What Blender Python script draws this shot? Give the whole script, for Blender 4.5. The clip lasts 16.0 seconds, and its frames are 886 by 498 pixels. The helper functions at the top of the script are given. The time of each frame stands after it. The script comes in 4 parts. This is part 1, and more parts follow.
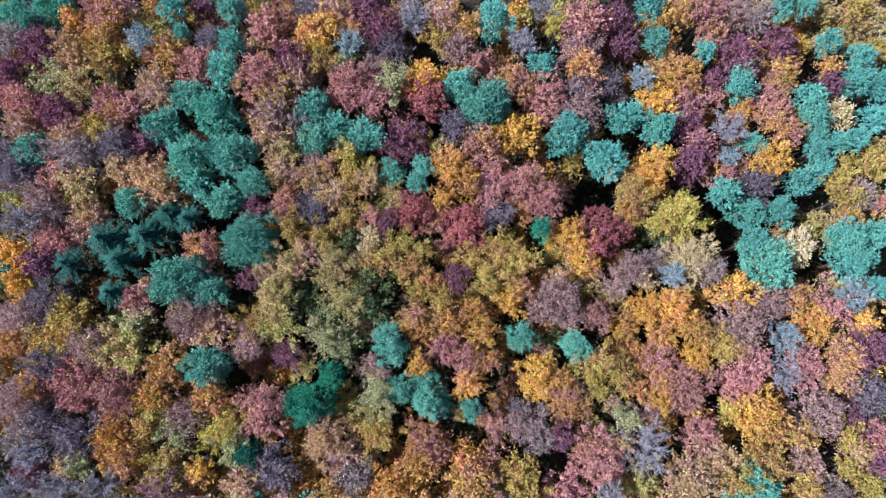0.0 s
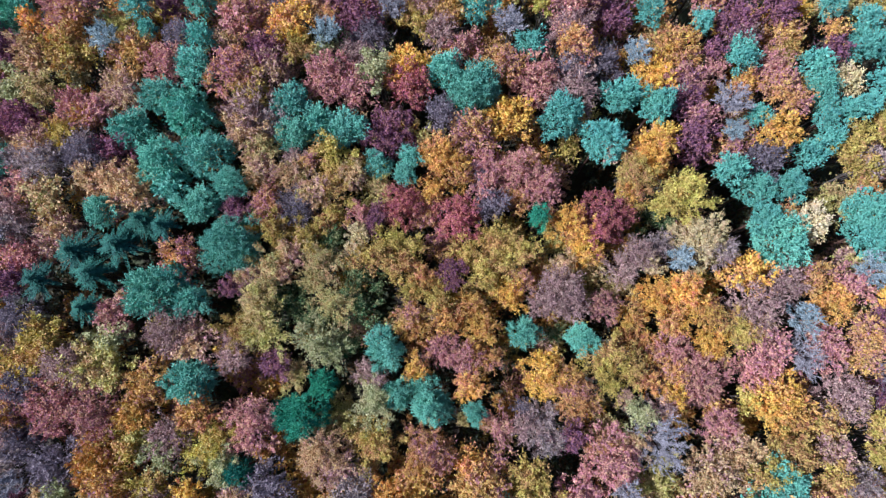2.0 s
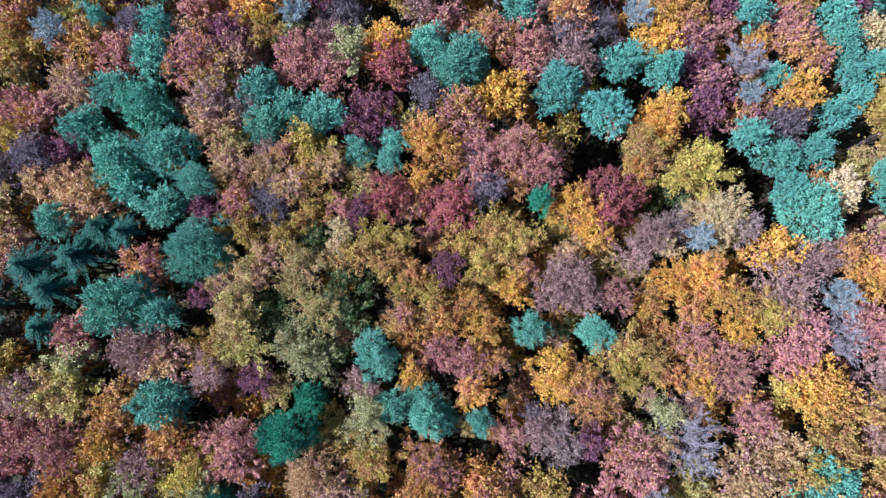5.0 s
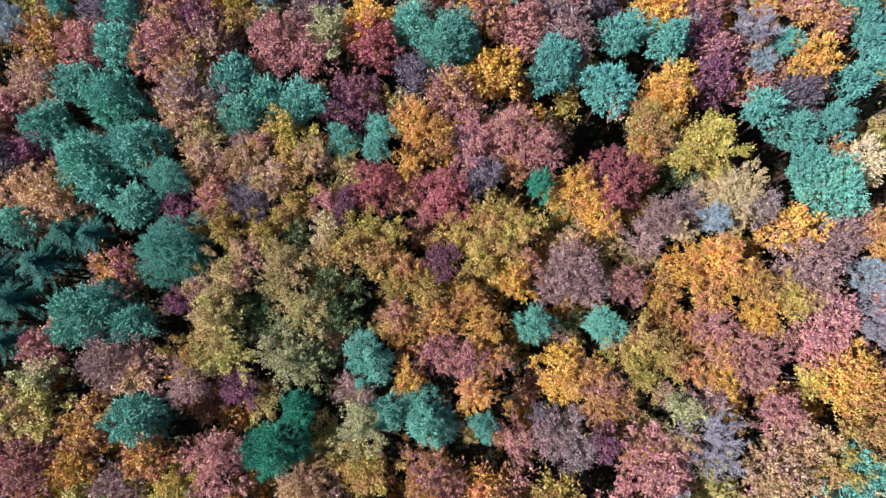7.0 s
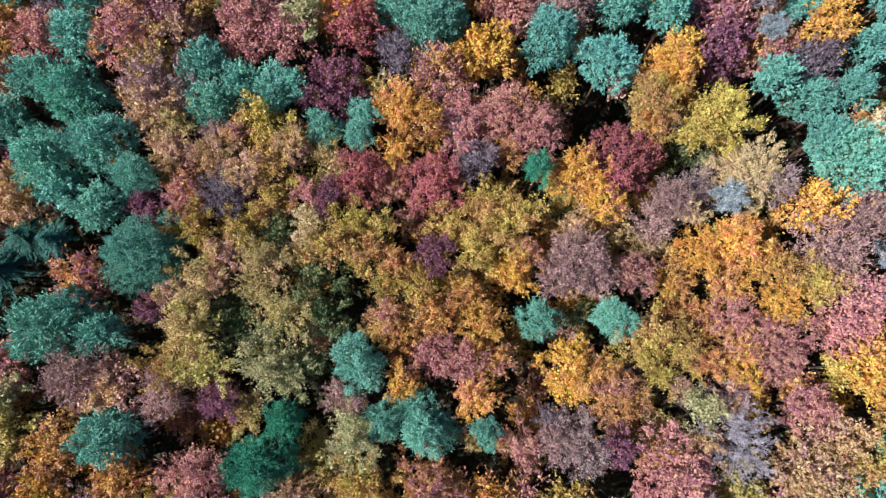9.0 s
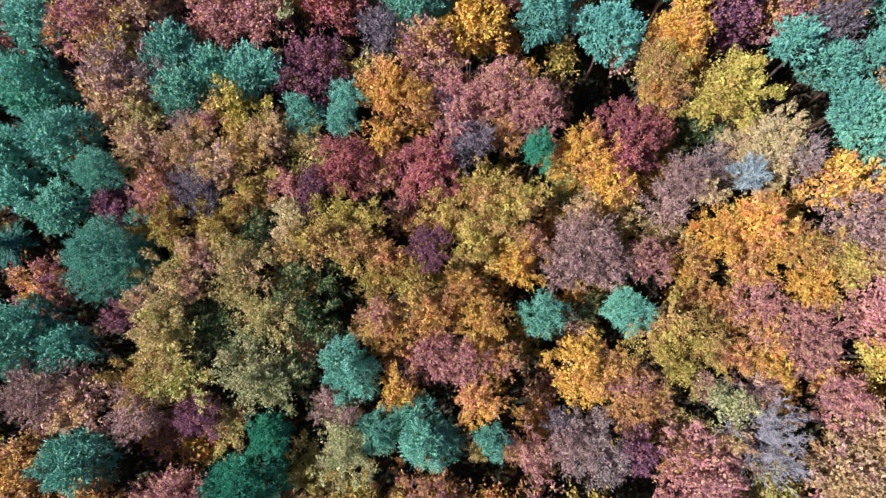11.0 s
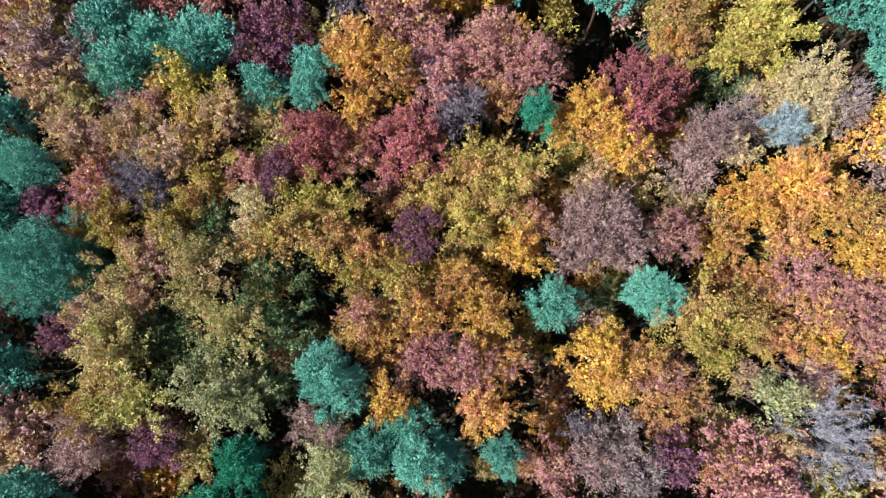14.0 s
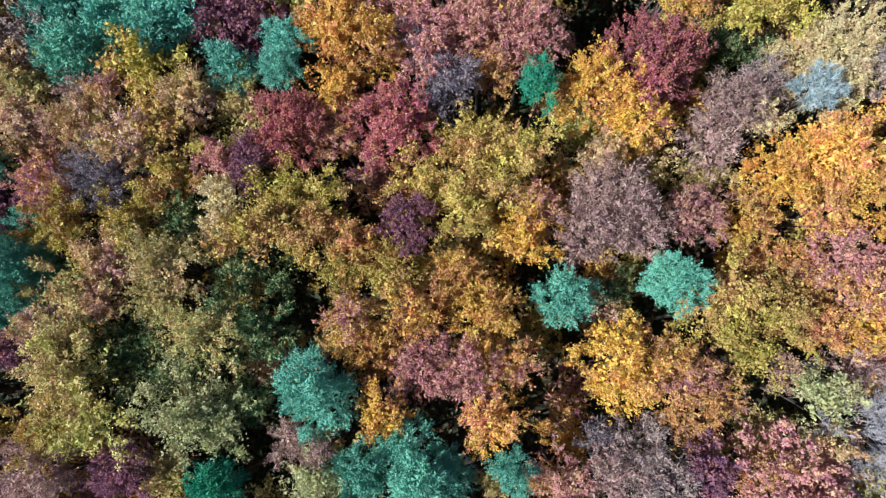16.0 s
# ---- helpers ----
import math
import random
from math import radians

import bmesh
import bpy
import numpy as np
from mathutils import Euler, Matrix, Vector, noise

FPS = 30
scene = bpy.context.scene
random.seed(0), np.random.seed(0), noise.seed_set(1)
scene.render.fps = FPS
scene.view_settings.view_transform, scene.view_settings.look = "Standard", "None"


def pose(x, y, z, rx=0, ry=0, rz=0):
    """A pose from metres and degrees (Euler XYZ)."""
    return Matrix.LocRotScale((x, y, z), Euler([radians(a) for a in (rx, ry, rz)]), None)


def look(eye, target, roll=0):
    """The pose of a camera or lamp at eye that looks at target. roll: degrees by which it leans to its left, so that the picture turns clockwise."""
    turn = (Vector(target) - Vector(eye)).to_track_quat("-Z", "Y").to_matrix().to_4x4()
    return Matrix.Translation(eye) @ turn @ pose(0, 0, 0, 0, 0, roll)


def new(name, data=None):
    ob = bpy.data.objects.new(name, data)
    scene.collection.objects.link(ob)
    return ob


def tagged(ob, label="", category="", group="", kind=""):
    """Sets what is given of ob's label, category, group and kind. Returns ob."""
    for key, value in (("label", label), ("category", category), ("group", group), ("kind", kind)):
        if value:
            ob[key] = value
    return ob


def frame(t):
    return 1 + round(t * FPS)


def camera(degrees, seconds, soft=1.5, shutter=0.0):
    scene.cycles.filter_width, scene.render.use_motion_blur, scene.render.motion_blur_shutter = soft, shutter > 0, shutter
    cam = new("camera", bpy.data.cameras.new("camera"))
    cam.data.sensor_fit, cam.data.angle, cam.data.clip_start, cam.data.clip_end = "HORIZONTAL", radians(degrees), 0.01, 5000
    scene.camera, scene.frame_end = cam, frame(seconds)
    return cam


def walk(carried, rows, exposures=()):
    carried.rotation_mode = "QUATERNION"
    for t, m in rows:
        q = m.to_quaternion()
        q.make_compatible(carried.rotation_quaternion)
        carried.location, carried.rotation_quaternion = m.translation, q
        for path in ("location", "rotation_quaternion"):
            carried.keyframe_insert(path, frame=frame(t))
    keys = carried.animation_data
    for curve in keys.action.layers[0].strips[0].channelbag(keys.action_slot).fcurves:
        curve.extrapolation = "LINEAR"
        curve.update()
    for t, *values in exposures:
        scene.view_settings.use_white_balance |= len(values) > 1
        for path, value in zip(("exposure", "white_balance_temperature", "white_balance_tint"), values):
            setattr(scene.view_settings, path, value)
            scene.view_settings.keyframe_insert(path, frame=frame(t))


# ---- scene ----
cam = camera(71.9, 16.0, soft=1.3)
METRES, EYE, TILT, LEAN, TURN = 42.0, 104.3, -81.1, 0.0, 0.0
ROWS = [
    (0.0, 0.0, 0.0, 0.0, 0.0, 0.0, -0.0),
    (0.5, 0.0076, 0.0308, -0.008, 0.05, 0.09, 0.76),
    (1.0, 0.0094, 0.0616, -0.0125, -0.04, 0.08, 1.53),
    (1.5, 0.0127, 0.092, -0.0176, -0.08, 0.11, 2.26),
    (2.0, 0.0161, 0.1224, -0.0244, -0.13, 0.19, 2.92),
    (2.5, 0.0197, 0.1527, -0.0306, -0.18, 0.24, 3.51),
    (3.0, 0.0233, 0.1828, -0.0353, -0.19, 0.3, 4.02),
    (3.5, 0.0261, 0.2133, -0.04, -0.18, 0.37, 4.51),
    (4.0, 0.0283, 0.2439, -0.0448, -0.18, 0.42, 5.01),
    (6.5, 0.0411, 0.397, -0.0764, -0.13, 0.69, 7.53),
    (7.0, 0.045, 0.4277, -0.0817, -0.13, 0.7, 8.06),
    (7.5, 0.0473, 0.4584, -0.0861, -0.19, 0.69, 8.56),
    (8.0, 0.0503, 0.4893, -0.0921, -0.23, 0.72, 9.07),
    (8.5, 0.0522, 0.5203, -0.0964, -0.29, 0.7, 9.56),
    (9.0, 0.0539, 0.5513, -0.1025, -0.31, 0.77, 10.04),
    (11.5, 0.0616, 0.7047, -0.1225, -0.41, 0.72, 12.55),
    (12.0, 0.0636, 0.7353, -0.1269, -0.42, 0.71, 13.06),
    (12.5, 0.0649, 0.7657, -0.1319, -0.45, 0.71, 13.57),
    (13.0, 0.0665, 0.7961, -0.1368, -0.46, 0.7, 14.09),
    (13.5, 0.0676, 0.8271, -0.1419, -0.49, 0.72, 14.6),
    (14.0, 0.0692, 0.8574, -0.1466, -0.51, 0.7, 15.11),
    (14.5, 0.0715, 0.8881, -0.1519, -0.49, 0.75, 15.61),
    (15.0, 0.073, 0.9188, -0.1562, -0.48, 0.78, 16.11),
    (15.5, 0.0742, 0.9493, -0.1602, -0.45, 0.83, 16.6),
    (16.0, 0.0749, 0.9821, -0.1638, -0.47, 0.85, 17.11),
]
walk(cam, [(t, pose(0, 0, EYE, TILT, LEAN, TURN) @ pose(METRES * x, METRES * y, METRES * z, 90 + pitch, roll, yaw)) for t, x, y, z, yaw, pitch, roll in ROWS],
     exposures=[(t, 1.11, kelvin, tint) for t, kelvin, tint in ((0, 5560, 18), (3, 5490, 17), (4, 5530, 21), (6.4, 5660, 21), (7, 5980, 22), (9, 6230, 21), (12, 6240, 16), (16, 5960, 7))])
SUN_STRENGTH, SKY_STRENGTH = 5.0, 0.056

# ---- world and sun ----
SUN_ELEVATION, SUN_AZIMUTH = 46.0, 182.0  # degrees; azimuth counter-clockwise from +x
to_sun = Vector((math.cos(radians(SUN_ELEVATION)) * math.cos(radians(SUN_AZIMUTH)),
                 math.cos(radians(SUN_ELEVATION)) * math.sin(radians(SUN_AZIMUTH)),
                 math.sin(radians(SUN_ELEVATION))))
world = bpy.data.worlds.new("sky")
scene.world = world
world.use_nodes = True
sky = world.node_tree.nodes.new("ShaderNodeTexSky")
sky.sky_type, sky.sun_disc = "NISHITA", False
sky.sun_elevation, sky.sun_rotation = radians(SUN_ELEVATION), radians(90.0 - SUN_AZIMUTH)
backdrop = world.node_tree.nodes["Background"]
backdrop.inputs["Strength"].default_value = SKY_STRENGTH
world.node_tree.links.new(sky.outputs[0], backdrop.inputs["Color"])
sun = new("sun", bpy.data.lights.new("sun", "SUN"))
sun.data.energy, sun.data.angle, sun.data.color = SUN_STRENGTH, radians(0.55), (1.0, 0.96, 0.90)
sun.matrix_world = look(to_sun * 200, (0, 0, 0))


# ---- materials ----
class Nodes:
    """A small node-tree writer for one material."""

    def __init__(self, name):
        self.material = bpy.data.materials.new(name)
        self.material.use_nodes = True
        self.tree = self.material.node_tree
        self.tree.nodes.clear()

    def add(self, kind, *wires, **settings):
        node = self.tree.nodes.new(kind)
        for key, value in settings.items():
            setattr(node, key, value)
        for place, value in wires:
            if isinstance(value, bpy.types.NodeSocket):
                self.tree.links.new(value, node.inputs[place])
            else:
                node.inputs[place].default_value = value
        return node

    def math(self, operation, a, b=0.0, clamp=False):
        return self.add("ShaderNodeMath", (0, a), (1, b), operation=operation, use_clamp=clamp).outputs[0]

    def mix(self, factor, a, b, blend="MIX"):
        node = self.add("ShaderNodeMix", data_type="RGBA", blend_type=blend)
        for place, value in ((0, factor), (6, a), (7, b)):
            if isinstance(value, bpy.types.NodeSocket):
                self.tree.links.new(value, node.inputs[place])
            else:
                node.inputs[place].default_value = value
        return node.outputs[2]

    def noise(self, scale, detail=2.0, vector=None):
        node = self.add("ShaderNodeTexNoise", ("Scale", scale), ("Detail", detail))
        if vector:
            self.tree.links.new(vector, node.inputs["Vector"])
        return node.outputs["Fac"]


def rgb(text):
    """A linear colour from six hex digits."""
    values = [int(text[i:i + 2], 16) / 255 for i in (0, 2, 4)]
    return (*[v / 12.92 if v <= 0.04045 else ((v + 0.055) / 1.055) ** 2.4 for v in values], 1.0)


def foliage(name, main, second, third, share=0.5, translucent=0.35, rich=0.97, shift=0.14, roughness=0.7, redden=0.008, grain=1.0):
    """Leaves in three hues: mixed in patches over the crown, leaf by leaf, and a little from tree to tree."""
    n = Nodes(name)
    place = n.add("ShaderNodeNewGeometry")
    info = n.add("ShaderNodeObjectInfo")
    leaf = place.outputs["Random Per Island"]
    patch = n.noise(0.36, 2.0, place.outputs["Position"])
    fine = n.noise(1.9, 2.0, place.outputs["Position"])
    tree = info.outputs["Random"]
    # patches of the second hue, with a ragged edge
    edge = n.math("ADD", patch, n.math("MULTIPLY", n.math("SUBTRACT", leaf, 0.5), 0.2))
    edge = n.math("ADD", edge, n.math("MULTIPLY", n.math("SUBTRACT", tree, 0.5), 0.22))
    pick = n.math("MULTIPLY_ADD", n.math("SUBTRACT", edge, 1.0 - share), 7.0, True)
    pick.node.inputs[2].default_value = 0.5
    colour = n.mix(pick, main, second)
    # single leaves and small sprays of the third hue
    spray = n.math("MULTIPLY", n.math("GREATER_THAN", n.math("ADD", n.math("MULTIPLY", fine, 0.9), n.math("MULTIPLY", n.math("FRACT", n.math("MULTIPLY", leaf, 7.31)), 0.16)), 0.55), 0.6 * grain)
    colour = n.mix(spray, colour, third)
    value = n.math("ADD", n.math("MULTIPLY", n.math("FRACT", n.math("MULTIPLY", leaf, 13.7)), 0.2 * grain), 1.0 - 0.1 * grain)
    value = n.math("MULTIPLY", value, n.math("ADD", n.math("MULTIPLY", n.math("FRACT", n.math("MULTIPLY", tree, 5.3)), 0.30), 0.85))
    # older and younger sprays differ in tone
    tone = n.math("MULTIPLY", n.math("SUBTRACT", n.noise(2.6, 1.5, place.outputs["Position"]), 0.5), 1.5 * grain)
    value = n.math("MULTIPLY", value, n.math("ADD", tone, 1.0))
    hue = n.math("ADD", n.math("MULTIPLY", n.math("SUBTRACT", n.math("FRACT", n.math("MULTIPLY", tree, 9.1)), 0.5), 0.014), 0.5)
    hue = n.math("ADD", hue, n.math("MULTIPLY", n.math("SUBTRACT", n.noise(1.1, 3.0, place.outputs["Position"]), 0.5), shift))
    colour = n.add("ShaderNodeHueSaturation", ("Hue", hue), ("Saturation", rich), ("Value", value), ("Color", colour)).outputs[0]
    front = n.add("ShaderNodeBsdfPrincipled", ("Base Color", colour), ("Roughness", roughness), ("Specular IOR Level", 0.16))
    # light that has passed through a leaf is more richly coloured, and in autumn leaves redder
    through_leaf = n.add("ShaderNodeHueSaturation", ("Hue", 0.5 - redden), ("Saturation", 1.25), ("Value", 1.0), ("Color", colour)).outputs[0]
    back = n.add("ShaderNodeBsdfTranslucent", ("Color", through_leaf))
    both = n.add("ShaderNodeMixShader", (0, translucent), (1, front.outputs[0]), (2, back.outputs[0]))
    n.add("ShaderNodeOutputMaterial", ("Surface", both.outputs[0]))
    return n.material


def bark(name, dark, light, scale=3.0):
    n = Nodes(name)
    place = n.add("ShaderNodeNewGeometry").outputs["Position"]
    stretched = n.add("ShaderNodeMapping", ("Vector", place), ("Scale", (1.0, 1.0, 0.25))).outputs[0]
    grain = n.noise(scale * 6, 4.0, stretched)
    stain = n.noise(scale * 0.4, 2.0, place)
    factor = n.math("ADD", n.math("MULTIPLY", grain, 0.9), n.math("SUBTRACT", n.math("MULTIPLY", stain, 0.8), 0.35), True)
    bump = n.add("ShaderNodeBump", ("Strength", 0.5), ("Distance", 0.02), ("Height", grain))
    skin = n.add("ShaderNodeBsdfPrincipled", ("Base Color", n.mix(factor, dark, light)), ("Roughness", 0.85), ("Normal", bump.outputs[0]))
    n.add("ShaderNodeOutputMaterial", ("Surface", skin.outputs[0]))
    return n.material


def forest_floor():
    n = Nodes("forest_floor")
    place = n.add("ShaderNodeNewGeometry").outputs["Position"]
    litter = n.noise(7.0, 5.0, place)
    patch = n.noise(0.25, 3.0, place)
    moss = n.math("MULTIPLY_ADD", n.math("SUBTRACT", patch, 0.52), 6.0, True)
    # litter and moss set near black: shade of the canopy gaps is in their colour
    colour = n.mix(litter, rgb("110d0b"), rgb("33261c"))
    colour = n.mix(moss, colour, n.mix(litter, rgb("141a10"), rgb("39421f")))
    bump = n.add("ShaderNodeBump", ("Strength", 0.7), ("Distance", 0.08), ("Height", litter))
    skin = n.add("ShaderNodeBsdfPrincipled", ("Base Color", colour), ("Roughness", 0.9), ("Normal", bump.outputs[0]))
    n.add("ShaderNodeOutputMaterial", ("Surface", skin.outputs[0]))
    return n.material


# main, second and third hue of each kind of foliage
#          name                 main               second             third
P = foliage("teal_needles", rgb("5aa08a"), rgb("4e9482"), rgb("80bca6"), 0.45, 0.18, 0.9, shift=0.06, redden=0.0, grain=0.45)
N = foliage("aqua_needles", rgb("589a8a"), rgb("52948a"), rgb("80b8aa"), 0.45, 0.18, 0.96, shift=0.06, redden=0.0, grain=0.45)
p = foliage("pale_teal_needles", rgb("56987e"), rgb("5c9c8c"), rgb("76b09c"), 0.45, 0.18, shift=0.06, redden=0.0, grain=0.45)
Q = foliage("green_needles", rgb("2f7d62"), rgb("2a7062"), rgb("489878"), 0.4, 0.18, shift=0.06, redden=0.0, grain=0.45)
q = foliage("bright_green_needles", rgb("2f8060"), rgb("2a7460"), rgb("449a74"), 0.4, 0.18, shift=0.06, redden=0.0, grain=0.45)
# spruce green, darkened further so that the hues carry part of their shade
S = foliage("shade_toned_spruce_needles", rgb("1f4f45"), rgb("1c4440"), rgb("306658"), 0.4, 0.1, shift=0.05, redden=0.0)
Y = foliage("olive_gold_leaves", rgb("9a8c48"), rgb("a07c56"), rgb("c4b068"), 0.45, rich=1.0)
F = foliage("golden_orange_leaves", rgb("c69a42"), rgb("b48062"), rgb("e2c268"), 0.45, rich=0.98)
O = foliage("orange_leaves", rgb("b68c46"), rgb("a8765c"), rgb("dab668"), 0.46, rich=0.98)
R = foliage("rust_leaves", rgb("b0884e"), rgb("9c6c78"), rgb("d2ac62"), 0.51, rich=0.95)
C = foliage("crimson_leaves", rgb("ac7072"), rgb("98666f"), rgb("caa078"), 0.46, rich=0.9, redden=0.0)
D = foliage("dark_plum_leaves", rgb("744c62"), rgb("6a4a62"), rgb("9a6c68"), 0.46, redden=0.0)
X = foliage("deep_crimson_leaves", rgb("96545e"), rgb("86505e"), rgb("b87e62"), 0.47, rich=0.96, redden=0.0)
M = foliage("mauve_leaves", rgb("927672"), rgb("8e7272"), rgb("b8a092"), 0.5, redden=0.0)
L = foliage("lavender_leaves", rgb("665e68"), rgb("6e646e"), rgb("928a8e"), 0.5, redden=0.0)
B = foliage("pinkish_tan_leaves", rgb("b2946a"), rgb("a48080"), rgb("d0b888"), 0.5)
T = foliage("olive_tan_leaves", rgb("9c9854"), rgb("ac9068"), rgb("c4b87a"), 0.45)
E = foliage("tan_green_leaves", rgb("9a8a58"), rgb("b49870"), rgb("98a068"), 0.48)
G = foliage("deep_green_leaves", rgb("3e5c3a"), rgb("4e5e3a"), rgb("a8aa78"), 0.4)
g = foliage("pale_green_leaves", rgb("8e9464"), rgb("a09a6e"), rgb("bcbc92"), 0.45)
e = foliage("yellow_green_leaves", rgb("a69c4a"), rgb("ac944c"), rgb("c4ba68"), 0.45)
K = foliage("cream_leaves", rgb("baa87a"), rgb("bcae92"), rgb("d8cca0"), 0.42)
A = foliage("ashen_leaves", rgb("8e7a7a"), rgb("8c8284"), rgb("ae9e90"), 0.5, redden=0.0)
W = foliage("bare_twigs", rgb("7c7a80"), rgb("848288"), rgb("a09ea4"), 0.5, 0.0, shift=0.05, redden=0.0)
V = foliage("cyan_bare_twigs", rgb("6e8086"), rgb("788a8e"), rgb("a8b6b8"), 0.5, 0.0, shift=0.05, redden=0.0)
LABELS = {
    "teal_needles": "tall pine with rounded cushions of teal-green needles",
    "aqua_needles": "pine with a sunlit aqua-green needle crown in a pine stand",
    "pale_teal_needles": "tall pine with a pale, sunlit blue-green needle crown",
    "green_needles": "fir with dense deep green needle boughs in part shade",
    "bright_green_needles": "small young conifer with bright green needles between taller trees",
    "shade_toned_spruce_needles": "dark green spruce with radiating fronds, its part shade toned into the needles",
    "olive_gold_leaves": "broad oak with an olive-gold autumn crown",
    "golden_orange_leaves": "full beech crown in bright golden-orange autumn leaf",
    "orange_leaves": "beech with a dense rusty orange autumn crown",
    "rust_leaves": "beech with rust-red leaves tipped with gold",
    "crimson_leaves": "beech with a rounded crimson-pink autumn crown",
    "dark_plum_leaves": "beech with dark plum-purple leaves, partly shaded",
    "deep_crimson_leaves": "beech with deep crimson leaves and reddish edges",
    "mauve_leaves": "thinning beech with dull mauve-pink leaves and twigs",
    "lavender_leaves": "thinning beech with dull grey-mauve twigs and leaves",
    "pinkish_tan_leaves": "beech with a pinkish tan, drying leaf crown",
    "olive_tan_leaves": "oak with olive-tan leaves turning brown",
    "tan_green_leaves": "large oak with tan boughs over green leaves",
    "deep_green_leaves": "oak still in deep green leaf, in shade",
    "pale_green_leaves": "oak with pale yellowish green leaf sprays",
    "yellow_green_leaves": "oak with bright yellow-green autumn foliage",
    "cream_leaves": "tree with pale cream, almost bleached leaves",
    "ashen_leaves": "thinning tree with ashen pinkish grey twigs and leaves",
    "bare_twigs": "leafless tree with a haze of pale grey twigs",
    "cyan_bare_twigs": "leafless tree with bluish white frosty-looking twigs",
}


BARK_PINE = bark("pine_bark", rgb("2e2019"), rgb("5c4030"))
BARK_SPRUCE = bark("spruce_bark", rgb("241c18"), rgb("40352d"))
BARK_BROAD = bark("broadleaf_bark", rgb("2f2b28"), rgb("59534c"))



# ---- mesh helpers ----
def mesh_of(name, verts, faces, smooth=False):
    """A mesh from arrays of vertices (n, 3) and of faces with equal corner counts (m, k)."""
    me = bpy.data.meshes.new(name)
    count, k = faces.shape
    me.vertices.add(len(verts))
    me.vertices.foreach_set("co", np.ascontiguousarray(verts, dtype=np.float32).ravel())
    me.loops.add(count * k)
    me.loops.foreach_set("vertex_index", np.ascontiguousarray(faces, dtype=np.int32).ravel())
    me.polygons.add(count)
    me.polygons.foreach_set("loop_start", np.arange(0, count * k, k, dtype=np.int32))
    if smooth:
        me.polygons.foreach_set("use_smooth", np.ones(count, dtype=bool))
    me.update(calc_edges=True)
    me.validate()
    return me


def unit(v):
    return v / np.maximum(np.linalg.norm(v, axis=1, keepdims=True), 1e-9)


def leaves(name, centres, along, normal, length, width):
    """One small pointed leaf spray at every centre."""
    along = unit(along)
    side = unit(np.cross(normal, along))
    length, width = length[:, None], width[:, None]
    tip = centres + along * length * 0.55
    corners = np.stack([centres - along * length * 0.35 - side * width * 0.55, tip + side * width * 0.15,
                        centres - along * length * 0.25 + side * width * 0.55], axis=1)
    return mesh_of(name, corners.reshape(-1, 3), np.arange(len(centres) * 3).reshape(-1, 3))


def tubes(segments, sides=5):
    """Vertices and faces of tapered tubes: rows of start, end, first and last radius."""
    verts, faces = [], []
    ring = np.arange(sides)
    for a, b, ra, rb in segments:
        a, b = np.asarray(a, float), np.asarray(b, float)
        d = (b - a) / max(np.linalg.norm(b - a), 1e-6)
        u = np.cross(d, (0.0, 0.0, 1.0) if abs(d[2]) < 0.9 else (1.0, 0.0, 0.0))
        u /= np.linalg.norm(u)
        v = np.cross(d, u)
        turn = ring * 2 * math.pi / sides
        circle = np.cos(turn)[:, None] * u + np.sin(turn)[:, None] * v
        start = len(verts) * sides
        verts += [a + circle * ra, b + circle * rb]
        nxt = (ring + 1) % sides
        faces.append(np.stack([start + ring, start + nxt, start + sides + nxt, start + sides + ring], axis=1))
    return np.concatenate(verts), np.concatenate(faces)


def bent(rng, a, b, ra, rb, pieces=3, sag=0.06):
    """A limb from a to b as a few tube segments with a gentle bend."""
    a, b = np.asarray(a, float), np.asarray(b, float)
    reach = np.linalg.norm(b - a)
    points = [a + (b - a) * i / pieces + (rng.normal(0, sag * reach, 3) if 0 < i < pieces else 0) for i in range(pieces + 1)]
    radii = [ra + (rb - ra) * i / pieces for i in range(pieces + 1)]
    return [(points[i], points[i + 1], radii[i], radii[i + 1]) for i in range(pieces)]


def wobble(rng, scale, waves=9):
    """A smooth random field over points, with a mean of 0 and a spread of about 1, whose bumps are about scale metres wide."""
    ways = unit(rng.normal(size=(waves, 3))) * (rng.uniform(0.6, 1.5, (waves, 1)) * math.pi / scale)
    shift = rng.uniform(0, 6.283, waves)
    return lambda points: np.cos(points @ ways.T + shift).sum(axis=1) / math.sqrt(waves / 2)


def ragged_rim(rng, radius, amount):
    """An uneven outline: the crown's reach in every direction."""
    turns, sizes, shift = np.arange(1, 9), rng.uniform(0.4, 1.0, 8) / np.sqrt(np.arange(1, 9)), rng.uniform(0, 6.283, 8)
    sizes[0] *= 0.5
    return lambda phi: radius * (1 + amount * (np.cos(phi[:, None] * turns + shift) * sizes).sum(axis=1))


